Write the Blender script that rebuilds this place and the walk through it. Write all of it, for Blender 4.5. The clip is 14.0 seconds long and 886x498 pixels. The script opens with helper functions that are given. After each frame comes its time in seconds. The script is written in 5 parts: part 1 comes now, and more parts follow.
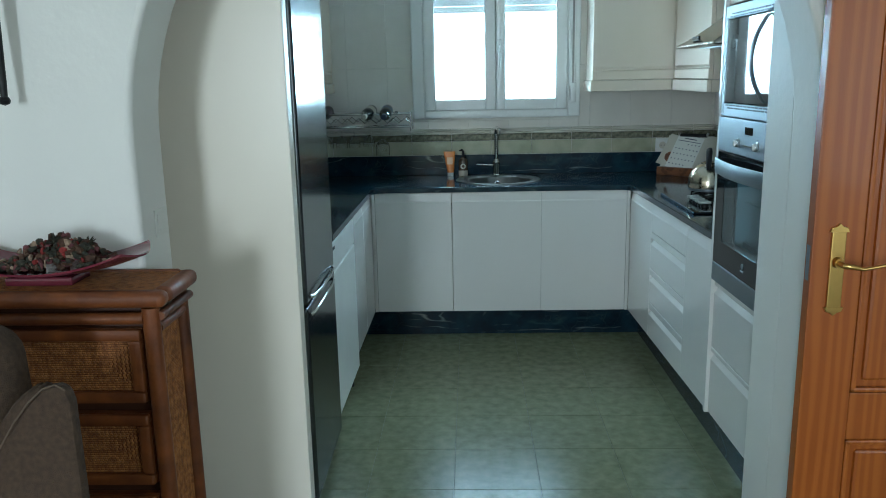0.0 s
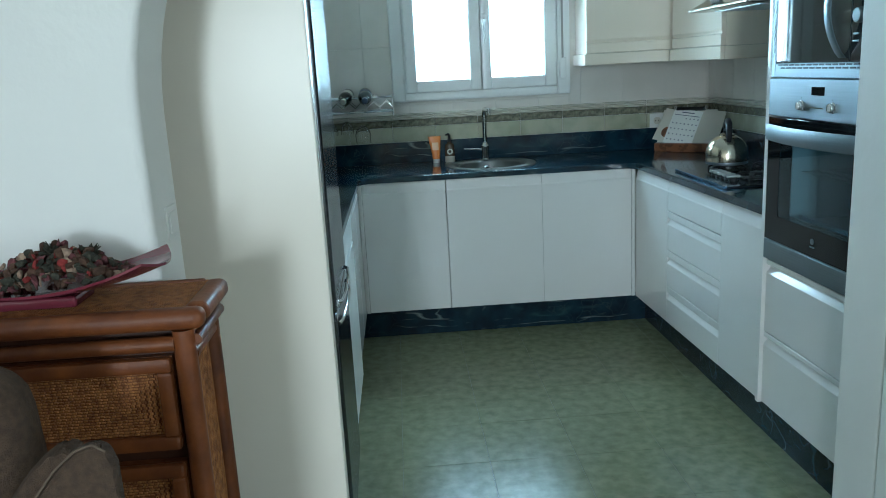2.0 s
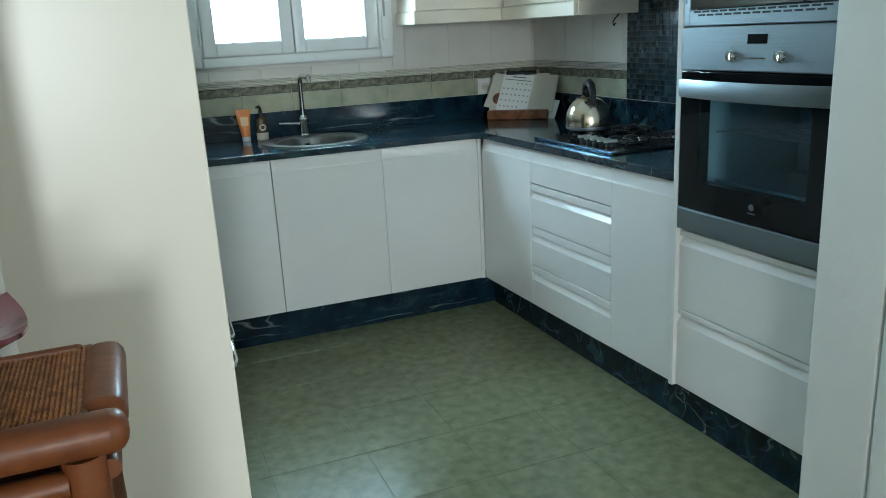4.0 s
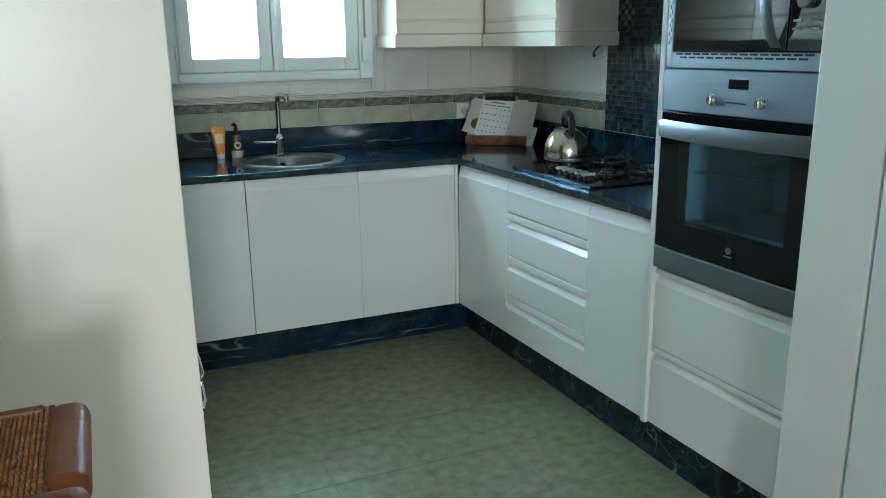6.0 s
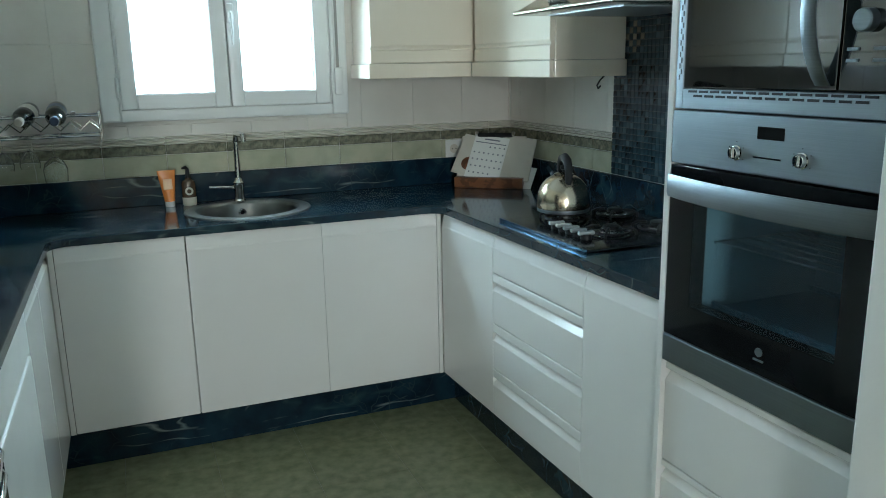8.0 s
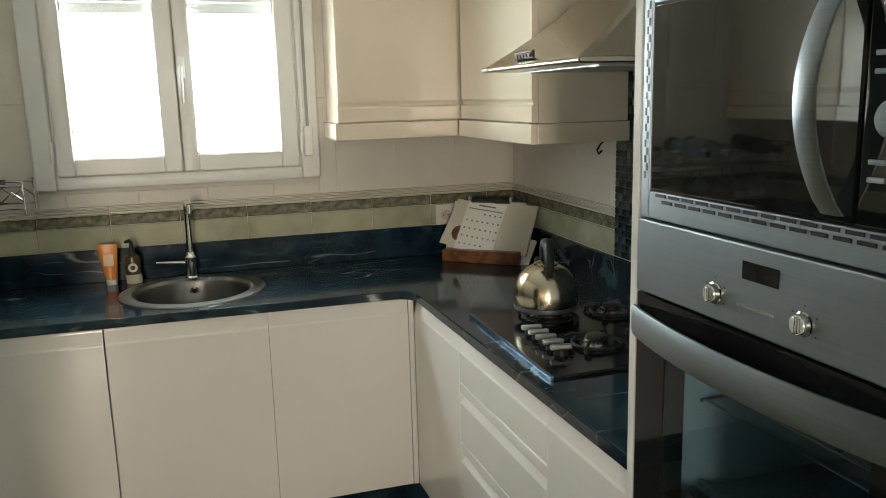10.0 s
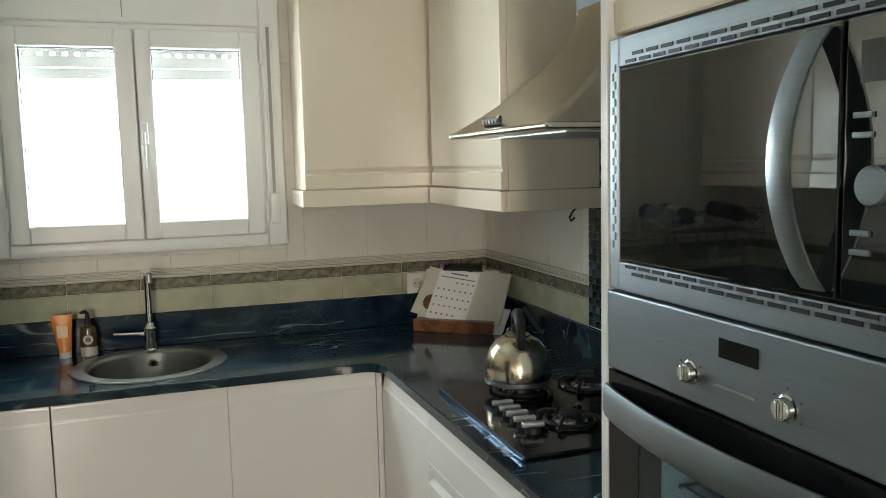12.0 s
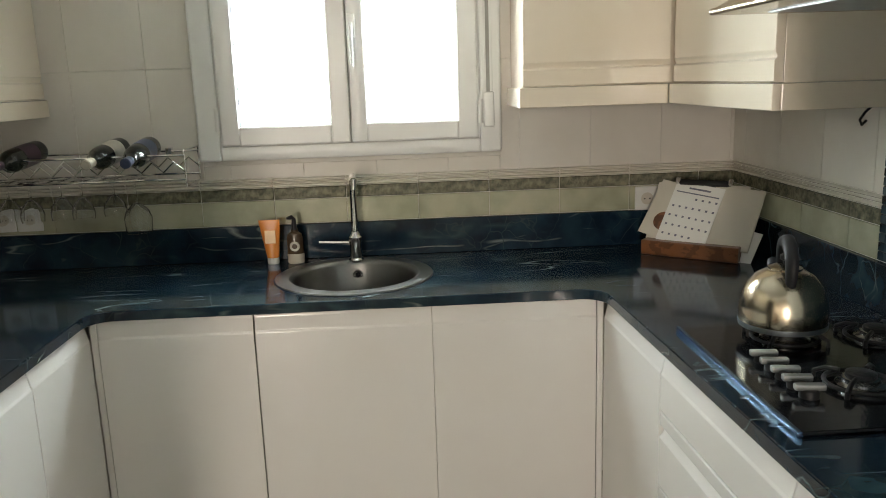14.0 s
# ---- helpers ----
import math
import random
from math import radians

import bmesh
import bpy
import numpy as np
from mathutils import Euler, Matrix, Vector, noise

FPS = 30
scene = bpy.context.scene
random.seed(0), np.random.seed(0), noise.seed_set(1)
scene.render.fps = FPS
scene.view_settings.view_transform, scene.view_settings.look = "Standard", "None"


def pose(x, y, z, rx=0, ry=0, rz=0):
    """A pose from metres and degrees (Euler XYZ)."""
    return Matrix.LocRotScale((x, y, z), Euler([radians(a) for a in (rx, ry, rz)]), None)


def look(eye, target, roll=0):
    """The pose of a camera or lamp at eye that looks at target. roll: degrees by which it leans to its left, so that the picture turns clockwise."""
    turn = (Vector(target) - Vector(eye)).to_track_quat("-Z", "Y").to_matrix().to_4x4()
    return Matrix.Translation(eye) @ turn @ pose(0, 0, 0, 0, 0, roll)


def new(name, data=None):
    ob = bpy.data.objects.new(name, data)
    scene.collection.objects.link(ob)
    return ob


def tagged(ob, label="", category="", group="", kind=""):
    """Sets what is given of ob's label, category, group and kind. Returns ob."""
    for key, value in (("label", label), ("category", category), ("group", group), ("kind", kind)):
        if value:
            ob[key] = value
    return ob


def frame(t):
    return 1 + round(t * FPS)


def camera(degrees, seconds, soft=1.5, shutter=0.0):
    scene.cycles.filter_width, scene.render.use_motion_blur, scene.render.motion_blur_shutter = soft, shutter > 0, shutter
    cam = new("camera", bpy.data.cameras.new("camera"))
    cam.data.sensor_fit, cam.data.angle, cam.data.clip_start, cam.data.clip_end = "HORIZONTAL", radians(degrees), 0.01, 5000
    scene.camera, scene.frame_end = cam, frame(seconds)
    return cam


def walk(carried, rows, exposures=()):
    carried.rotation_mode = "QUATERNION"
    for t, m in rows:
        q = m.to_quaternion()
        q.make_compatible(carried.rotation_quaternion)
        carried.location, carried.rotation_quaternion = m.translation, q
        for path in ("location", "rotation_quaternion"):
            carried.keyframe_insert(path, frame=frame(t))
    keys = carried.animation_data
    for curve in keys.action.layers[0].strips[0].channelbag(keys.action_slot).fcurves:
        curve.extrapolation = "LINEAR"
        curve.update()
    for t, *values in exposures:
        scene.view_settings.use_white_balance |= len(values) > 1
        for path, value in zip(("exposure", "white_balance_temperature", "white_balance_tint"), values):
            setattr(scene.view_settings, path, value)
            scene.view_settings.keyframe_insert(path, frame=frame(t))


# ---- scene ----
cam = camera(58.8, 14.0, soft=0.95)
PATH = [
    (0, (-0.033, 0.115, 1.517), (-0.107, 2.067, 1.089), -1.2),
    (0.5, (-0.028, 0.137, 1.485), (-0.104, 2.09, 1.056), -0.6),
    (1, (-0.102, 0.2, 1.472), (-0.187, 2.151, 1.042), 0.0),
    (1.5, (-0.28, 0.331, 1.466), (-0.276, 2.282, 1.028), -2.0),
    (2, (-0.375, 0.459, 1.447), (-0.282, 2.405, 0.997), -3.1),
    (2.5, (-0.415, 0.688, 1.423), (-0.251, 2.628, 0.962), -2.8),
    (3, (-0.472, 0.855, 1.415), (-0.203, 2.781, 0.946), -2.2),
    (3.5, (-0.633, 1.026, 1.404), (-0.126, 2.894, 0.902), -2.9),
    (4, (-0.721, 1.109, 1.381), (-0.014, 2.902, 0.845), -3.0),
    (6.5, (-0.715, 1.184, 1.45), (0.07, 2.955, 0.953), -0.6),
    (7, (-0.617, 1.298, 1.456), (0.176, 3.074, 0.991), -0.6),
    (9.5, (0.103, 1.903, 1.519), (0.674, 3.769, 1.077), -1.5),
    (10, (0.197, 1.962, 1.562), (0.765, 3.842, 1.183), -1.5),
    (10.5, (0.23, 2.007, 1.592), (0.796, 3.902, 1.293), -1.7),
    (11, (0.243, 2.027, 1.653), (0.835, 3.927, 1.455), -1.4),
    (11.5, (0.249, 2.034, 1.615), (0.875, 3.928, 1.468), -1.1),
    (12, (0.258, 2.034, 1.559), (0.885, 3.921, 1.344), -1.4),
    (12.5, (0.271, 2.04, 1.53), (0.884, 3.921, 1.239), -1.4),
    (13, (0.231, 2.118, 1.526), (0.665, 4.042, 1.194), -1.5),
    (13.5, (0.244, 2.228, 1.524), (0.495, 4.179, 1.16), -1.1),
    (14, (0.295, 2.383, 1.506), (0.393, 4.336, 1.088), -1.9),
]
EXPOSE = [(0, -0.12, 4900, -6), (1.5, 0.08, 4750, -7), (4, 0.25, 5200, -4), (7.2, 0.17, 5150, -5), (9.3, 0.27, 6500, 7), (11, 0.1, 7700, 13), (12.5, 0.30, 6400, 7), (14, 0.40, 6950, 13)]
walk(cam, [(t, look(eye, target, roll)) for t, eye, target, roll in PATH], EXPOSE)

# ---- light ----
world = bpy.data.worlds.new("world")
scene.world = world
world.use_nodes = True
_wn = world.node_tree.nodes
_sky = _wn.new("ShaderNodeTexSky")
_sky.sky_type, _sky.sun_disc = "NISHITA", False
_sky.sun_elevation, _sky.sun_rotation = radians(44), radians(256)
_wn["Background"].inputs[1].default_value = 0.12
world.node_tree.links.new(_sky.outputs[0], _wn["Background"].inputs[0])


def lamp(name, kind, m, energy, colour, sx=0, sy=0):
    d = bpy.data.lights.new(name, kind)
    d.energy, d.color = energy, colour
    if kind == "AREA":
        d.shape, d.size, d.size_y = "RECTANGLE", sx, sy
    o = new(name, d)
    o.matrix_world = m
    return o


# daylight at the kitchen window, and at the living room's terrace opening behind the camera
lamp("window_daylight", "AREA", look((0.12, 5.62, 1.75), (0.12, 0, 1.45)), 140, (0.80, 0.955, 1.0), 1.5, 1.25)
lamp("terrace_daylight", "AREA", look((-1.62, -5.05, 1.55), (-1.2, 2.5, 1.2)), 188, (1.0, 0.91, 0.81), 0.7, 1.6)
# added fill at an invented side opening, brightens the left of the kitchen
lamp("side_fill", "AREA", look((2.95, -2.0, 1.4), (-1.0, -2.0, 1.2)), 54, (1.0, 0.92, 0.83), 1.6, 1.6)
sun = lamp("sun", "SUN", look((-8, -2, 8), (0, 0, 0)), 2.5, (1.0, 0.95, 0.86))
sun.data.angle = radians(0.5)

# ---- materials ----


def mat(name, col, rough=0.5, metal=0.0, col2=None, scale=8.0, detail=4.0, bump=0.0, bscale=60.0, coat=0.0, spread=(0.35, 0.65),
        trans=0.0, ior=1.45, stretch=None, vary=0.0, rvar=0.0, kind="noise", sheen=0.0, world_size=False):
    m = bpy.data.materials.new(name)
    m.use_nodes = True
    nt = m.node_tree
    N, L = nt.nodes, nt.links
    b = N["Principled BSDF"]
    b.inputs["Roughness"].default_value, b.inputs["Metallic"].default_value = rough, metal
    b.inputs["Coat Weight"].default_value, b.inputs["Coat Roughness"].default_value = coat, 0.04
    b.inputs["Transmission Weight"].default_value, b.inputs["IOR"].default_value = trans, ior
    b.inputs["Sheen Weight"].default_value = sheen
    co = N.new("ShaderNodeTexCoord")
    mp = N.new("ShaderNodeMapping")
    L.new(N.new("ShaderNodeNewGeometry").outputs["Position"] if world_size else co.outputs["Object"], mp.inputs[0])
    if stretch:
        mp.inputs["Scale"].default_value = stretch
    out = None
    if col2 is None:
        col2 = tuple(c * 0.93 for c in col)
    if kind == "wave":
        tx = N.new("ShaderNodeTexWave")
        tx.inputs["Scale"].default_value, tx.inputs["Distortion"].default_value = scale, 6.0
        tx.inputs["Detail"].default_value, tx.inputs["Detail Scale"].default_value = 3, 1.2
    elif kind == "voronoi":
        tx = N.new("ShaderNodeTexVoronoi")
        tx.inputs["Scale"].default_value = scale
    else:
        tx = N.new("ShaderNodeTexNoise")
        tx.inputs["Scale"].default_value, tx.inputs["Detail"].default_value = scale, detail
    L.new(mp.outputs[0], tx.inputs["Vector"])
    rp = N.new("ShaderNodeValToRGB")
    rp.color_ramp.elements[0].position, rp.color_ramp.elements[1].position = spread
    rp.color_ramp.elements[0].color, rp.color_ramp.elements[1].color = (*col2, 1), (*col, 1)
    L.new(tx.outputs[0], rp.inputs[0])
    out = rp.outputs[0]
    if vary:
        oi = N.new("ShaderNodeObjectInfo")
        mr = N.new("ShaderNodeMapRange")
        mr.inputs["To Min"].default_value, mr.inputs["To Max"].default_value = 1 - vary, 1 + vary
        L.new(oi.outputs["Random"], mr.inputs["Value"])
        hs = N.new("ShaderNodeHueSaturation")
        L.new(out, hs.inputs["Color"])
        L.new(mr.outputs[0], hs.inputs["Value"])
        out = hs.outputs[0]
    L.new(out, b.inputs["Base Color"])
    if rvar:
        n2 = N.new("ShaderNodeTexNoise")
        n2.inputs["Scale"].default_value, n2.inputs["Detail"].default_value = 3.0, 5
        L.new(co.outputs["Object"], n2.inputs["Vector"])
        m2 = N.new("ShaderNodeMapRange")
        m2.inputs["To Min"].default_value, m2.inputs["To Max"].default_value = max(0.02, rough - rvar), rough + rvar
        L.new(n2.outputs[0], m2.inputs["Value"])
        L.new(m2.outputs[0], b.inputs["Roughness"])
    if bump:
        n3 = N.new("ShaderNodeTexNoise")
        n3.inputs["Scale"].default_value, n3.inputs["Detail"].default_value = bscale, 3
        L.new(mp.outputs[0], n3.inputs["Vector"])
        bp = N.new("ShaderNodeBump")
        bp.inputs["Strength"].default_value, bp.inputs["Distance"].default_value = bump, 0.01
        L.new(n3.outputs[0], bp.inputs["Height"])
        L.new(bp.outputs[0], b.inputs["Normal"])
    return m


def marble_mat():
    m = mat("black_marble", (0.011, 0.029, 0.047), 0.10, col2=(0.005, 0.013, 0.024), scale=11, detail=12, rvar=0.025)
    N, L = m.node_tree.nodes, m.node_tree.links
    b = N["Principled BSDF"]
    base = b.inputs["Base Color"].links[0].from_socket
    co = [n for n in N if n.bl_idname == "ShaderNodeTexCoord"][0]
    for turn, stretch, lo, hi, c in (((0.5, 0.9, 0.6), (1.0, 5.5, 5.5), 0.0, 0.009, (0.19, 0.23, 0.225)), ((-0.4, 0.5, -0.8), (1.6, 9.0, 9.0), 0.0, 0.010, (0.12, 0.16, 0.16)), ((1.2, 0.2, 2.0), (2.5, 6.0, 6.0), 0.0, 0.04, (0.026, 0.055, 0.066))):
        mp = N.new("ShaderNodeMapping")
        mp.inputs["Rotation"].default_value, mp.inputs["Scale"].default_value = turn, stretch
        L.new(co.outputs["Object"], mp.inputs[0])
        nz = N.new("ShaderNodeTexNoise")
        nz.inputs["Scale"].default_value, nz.inputs["Detail"].default_value, nz.inputs["Roughness"].default_value = 1.0, 3, 0.35
        L.new(mp.outputs[0], nz.inputs["Vector"])
        off = N.new("ShaderNodeMath")
        off.operation = "SUBTRACT"
        L.new(nz.outputs[0], off.inputs[0])
        off.inputs[1].default_value = 0.5
        ab = N.new("ShaderNodeMath")
        ab.operation = "ABSOLUTE"
        L.new(off.outputs[0], ab.inputs[0])
        ln = N.new("ShaderNodeMapRange")
        ln.inputs["From Min"].default_value, ln.inputs["From Max"].default_value = lo, hi
        ln.inputs["To Min"].default_value, ln.inputs["To Max"].default_value = 1.0, 0.0
        L.new(ab.outputs[0], ln.inputs["Value"])
        patch = N.new("ShaderNodeTexNoise")
        patch.inputs["Scale"].default_value, patch.inputs["Detail"].default_value = 4.0 + 2 * stretch[0], 2
        L.new(co.outputs["Object"], patch.inputs["Vector"])
        mk = N.new("ShaderNodeMapRange")
        mk.inputs["From Min"].default_value, mk.inputs["From Max"].default_value = 0.45, 0.62
        L.new(patch.outputs[0], mk.inputs["Value"])
        fc = N.new("ShaderNodeMath")
        fc.operation = "MULTIPLY"
        L.new(ln.outputs[0], fc.inputs[0])
        L.new(mk.outputs[0], fc.inputs[1])
        mc = N.new("ShaderNodeMix")
        mc.data_type = "RGBA"
        L.new(fc.outputs[0], mc.inputs[0])
        L.new(base, mc.inputs[6])
        mc.inputs[7].default_value = (*c, 1)
        base = mc.outputs[2]
    # a fine web of pale hairlines, in patches
    wob = N.new("ShaderNodeTexNoise")
    wob.inputs["Scale"].default_value, wob.inputs["Detail"].default_value = 6.0, 3
    L.new(co.outputs["Object"], wob.inputs["Vector"])
    bend = N.new("ShaderNodeVectorMath")
    bend.operation = "MULTIPLY_ADD"
    bend.inputs[1].default_value = (0.16, 0.16, 0.16)
    L.new(wob.outputs["Color"], bend.inputs[0])
    L.new(co.outputs["Object"], bend.inputs[2])
    web = N.new("ShaderNodeTexVoronoi")
    web.feature = "DISTANCE_TO_EDGE"
    web.inputs["Scale"].default_value = 10.0
    L.new(bend.outputs[0], web.inputs["Vector"])
    hair = N.new("ShaderNodeMapRange")
    hair.inputs["From Min"].default_value, hair.inputs["From Max"].default_value = 0.0, 0.020
    hair.inputs["To Min"].default_value, hair.inputs["To Max"].default_value = 1.0, 0.0
    L.new(web.outputs["Distance"], hair.inputs["Value"])
    where = N.new("ShaderNodeTexNoise")
    where.inputs["Scale"].default_value, where.inputs["Detail"].default_value = 3.1, 2
    L.new(co.outputs["Object"], where.inputs["Vector"])
    some = N.new("ShaderNodeMapRange")
    some.inputs["From Min"].default_value, some.inputs["From Max"].default_value = 0.45, 0.62
    L.new(where.outputs[0], some.inputs["Value"])
    both = N.new("ShaderNodeMath")
    both.operation = "MULTIPLY"
    L.new(hair.outputs[0], both.inputs[0])
    L.new(some.outputs[0], both.inputs[1])
    mc = N.new("ShaderNodeMix")
    mc.data_type = "RGBA"
    L.new(both.outputs[0], mc.inputs[0])
    L.new(base, mc.inputs[6])
    mc.inputs[7].default_value = (0.030, 0.050, 0.056, 1)
    L.new(mc.outputs[2], b.inputs["Base Color"])
    return m


PAINT = mat("white_paint", (0.80, 0.79, 0.76), 0.55, col2=(0.76, 0.75, 0.72), scale=2, bump=0.12, bscale=35)
PANEL = mat("gloss_panel", (0.86, 0.80, 0.70), 0.30, col2=(0.83, 0.77, 0.67), scale=1.5, bump=0.03, bscale=9)
CEIL = mat("ceiling_paint", (0.82, 0.81, 0.79), 0.7, bump=0.1)
TILE = mat("cream_tile", (0.75, 0.71, 0.65), 0.13, col2=(0.70, 0.66, 0.60), scale=6, detail=6, vary=0.02, world_size=True, bump=0.05, bscale=14)
GROUT = mat("grout", (0.76, 0.73, 0.67), 0.8, bump=0.2)
GREENT = mat("green_tile", (0.46, 0.45, 0.33), 0.15, col2=(0.33, 0.34, 0.24), scale=9, detail=8, vary=0.04, world_size=True)
BORDER = mat("border_tile", (0.25, 0.235, 0.155), 0.25, col2=(0.085, 0.09, 0.06), scale=58, detail=3, vary=0.06, spread=(0.35, 0.7), bump=0.5, bscale=120)
TRIMT = mat("trim_tile", (0.68, 0.65, 0.57), 0.14, scale=5)
MOSAIC = mat("mosaic_glass", (0.032, 0.056, 0.068), 0.12, col2=(0.016, 0.026, 0.033), scale=20, vary=0.45)
MOSAIC_G = mat("mosaic_light", (0.062, 0.085, 0.092), 0.15, col2=(0.045, 0.07, 0.08), scale=20, vary=0.4)
MOSAIC_P = mat("mosaic_cream", (0.24, 0.21, 0.15), 0.15, col2=(0.16, 0.14, 0.10), scale=20, vary=0.3)
MGROUT = mat("mosaic_grout", (0.055, 0.066, 0.066), 0.8)
FLOORT = mat("floor_tile", (0.228, 0.231, 0.135), 0.22, col2=(0.150, 0.158, 0.090), scale=21, detail=15, vary=0.012, world_size=True, spread=(0.32, 0.66), rvar=0.06, bump=0.04, bscale=20)
FLOORT.node_tree.nodes["Principled BSDF"].inputs["Specular IOR Level"].default_value = 0.20
FGROUT = mat("floor_grout", (0.20, 0.205, 0.14), 0.8, bump=0.2)
LACQ = mat("white_lacquer", (0.775, 0.76, 0.74), 0.15, col2=(0.76, 0.745, 0.725), scale=1.2, coat=0.3, bump=0.015, bscale=7)
IVORY = mat("ivory_lacquer", (0.82, 0.73, 0.60), 0.16, col2=(0.805, 0.715, 0.585), scale=1.2, coat=0.3, bump=0.015, bscale=7)
CARC = mat("carcass_white", (0.74, 0.72, 0.67), 0.45, scale=3)
MARBLE = marble_mat()
STEEL = mat("brushed_steel", (0.262, 0.29, 0.315), 0.40, 1.0, col2=(0.238, 0.265, 0.29), scale=40, stretch=(1, 0.1, 14))
CHROME = mat("chrome", (0.75, 0.75, 0.74), 0.08, 1.0, scale=6)
HOODS = mat("hood_steel", (0.48, 0.42, 0.335), 0.25, 1.0, col2=(0.42, 0.365, 0.29), scale=30, stretch=(10, 1, 1))
FRIDGE = mat("dark_steel", (0.10, 0.105, 0.11), 0.17, 0.9, col2=(0.085, 0.09, 0.095), scale=20, stretch=(1, 1, 8))
BLACKG = mat("black_glass", (0.010, 0.011, 0.012), 0.06, col2=(0.008, 0.009, 0.010), scale=3)
OVENW = mat("tinted_oven_glass", (0.56, 0.75, 0.82), 0.0, col2=(0.54, 0.73, 0.80), scale=3, trans=1.0, ior=1.3)
ENAMEL = mat("grey_enamel", (0.24, 0.31, 0.35), 0.35, col2=(0.20, 0.26, 0.30), scale=60, detail=6)
TRAY = mat("blue_enamel", (0.17, 0.25, 0.33), 0.3, col2=(0.09, 0.14, 0.19), scale=160)
OVENG = mat("oven_window", (0.030, 0.040, 0.045), 0.05, col2=(0.022, 0.03, 0.034), scale=3, coat=0.5)
IRON = mat("black_iron", (0.015, 0.015, 0.016), 0.45, 0.3, bump=0.2, bscale=90)
PLAST = mat("black_plastic", (0.014, 0.014, 0.016), 0.45, scale=9)
WPLAST = mat("white_plastic", (0.78, 0.78, 0.75), 0.32, scale=5)
PVC = mat("white_pvc", (0.82, 0.82, 0.80), 0.32, col2=(0.79, 0.79, 0.77), scale=2)
GLASS = mat("clear_glass", (1, 1, 1), 0.0, col2=(0.98, 0.99, 0.98), trans=1.0, ior=1.45)
STEMG = mat("stem_glass", (1, 1, 1), 0.0, col2=(0.98, 0.99, 0.99), trans=1.0, ior=1.45)
PINE = mat("orange_pine", (0.36, 0.105, 0.013), 0.38, col2=(0.29, 0.076, 0.008), scale=2.2, kind="wave", stretch=(5.0, 1, 0.35), coat=0.06, spread=(0.2, 0.9), bump=0.05)
BRASS = mat("brass", (0.50, 0.33, 0.10), 0.28, 1.0, scale=30)
CANE = mat("cane_wood", (0.220, 0.068, 0.015), 0.48, col2=(0.070, 0.018, 0.006), scale=14, detail=8, coat=0.03, spread=(0.25, 0.7), vary=0.18, bump=0.15, bscale=45)
WICK = mat("woven_cane", (0.46, 0.20, 0.055), 0.5, col2=(0.20, 0.072, 0.020), scale=70, vary=0.1, bump=0.3, bscale=200)
SOFA = mat("brown_fabric", (0.092, 0.058, 0.036), 0.9, col2=(0.060, 0.037, 0.024), scale=90, bump=0.6, bscale=420)
PIPING = mat("piping", (0.125, 0.088, 0.062), 0.8, scale=60)
BOWL = mat("plum_glass", (0.16, 0.028, 0.045), 0.10, col2=(0.11, 0.018, 0.032), scale=7, coat=0.4)
POT = [mat("dried_" + n, c, 0.85, col2=tuple(x * 0.5 for x in c), scale=60, vary=0.35, bump=0.5, bscale=120)
       for n, c in (("bark", (0.075, 0.038, 0.022)), ("moss", (0.035, 0.033, 0.022)), ("petal", (0.30, 0.035, 0.030)), ("chip", (0.38, 0.27, 0.19)), ("bloom", (0.16, 0.05, 0.055)))]
PAPER = mat("paper", (0.80, 0.79, 0.76), 0.7, scale=4)
INK = mat("ink", (0.17, 0.17, 0.22), 0.7)
CARD = mat("card", (0.62, 0.58, 0.50), 0.6, scale=4)
WALNUT = mat("reddish_wood", (0.19, 0.075, 0.03), 0.35, col2=(0.11, 0.042, 0.018), scale=4, kind="wave", stretch=(1, 6, 6), coat=0.2)
ORANGE = mat("orange_plastic", (0.75, 0.26, 0.05), 0.3, scale=6)
AMBER = mat("amber_plastic", (0.07, 0.045, 0.025), 0.2, scale=6, coat=0.3)
BOTG = mat("dark_bottle", (0.010, 0.016, 0.014), 0.06, scale=4, coat=0.5)
BLUEB = mat("blue_label", (0.05, 0.07, 0.12), 0.35, scale=9)
LABEL = mat("label_paper", (0.50, 0.46, 0.38), 0.6, scale=9)
CORD = mat("grey_cord", (0.35, 0.34, 0.32), 0.7)
SHUT = mat("shutter_slat", (0.26, 0.26, 0.255), 0.4, scale=4)
SINKS = mat("sink_steel", (0.25, 0.25, 0.245), 0.30, 1.0, col2=(0.21, 0.21, 0.205), scale=14)
SATIN = mat("satin_metal", (0.42, 0.43, 0.43), 0.42, 0.8, scale=20)
HOBG = mat("hob_enamel", (0.010, 0.011, 0.013), 0.10, col2=(0.007, 0.008, 0.010), scale=5, bump=0.03, bscale=60)
MWGLASS = mat("mirror_dark_glass", (0.010, 0.012, 0.012), 0.03, col2=(0.008, 0.010, 0.010), scale=3)
MWGLASS.node_tree.nodes["Principled BSDF"].inputs["IOR"].default_value = 2.1
for m in (BLACKG, PLAST):
    m.node_tree.nodes["Principled BSDF"].inputs["Specular IOR Level"].default_value = 0.28
HOBG.node_tree.nodes["Principled BSDF"].inputs["Specular IOR Level"].default_value = 0.3
KETT = mat("kettle_steel", (0.58, 0.50, 0.38), 0.20, 1.0, scale=10)

# ---- building tools ----
ORG = {}


def thing(name, loc, label, category, group="", kind=""):
    o = new(name)
    o.empty_display_size = 0.05
    o.location = loc
    ORG[o.name] = Vector(loc)
    return tagged(o, label, category, group, kind)


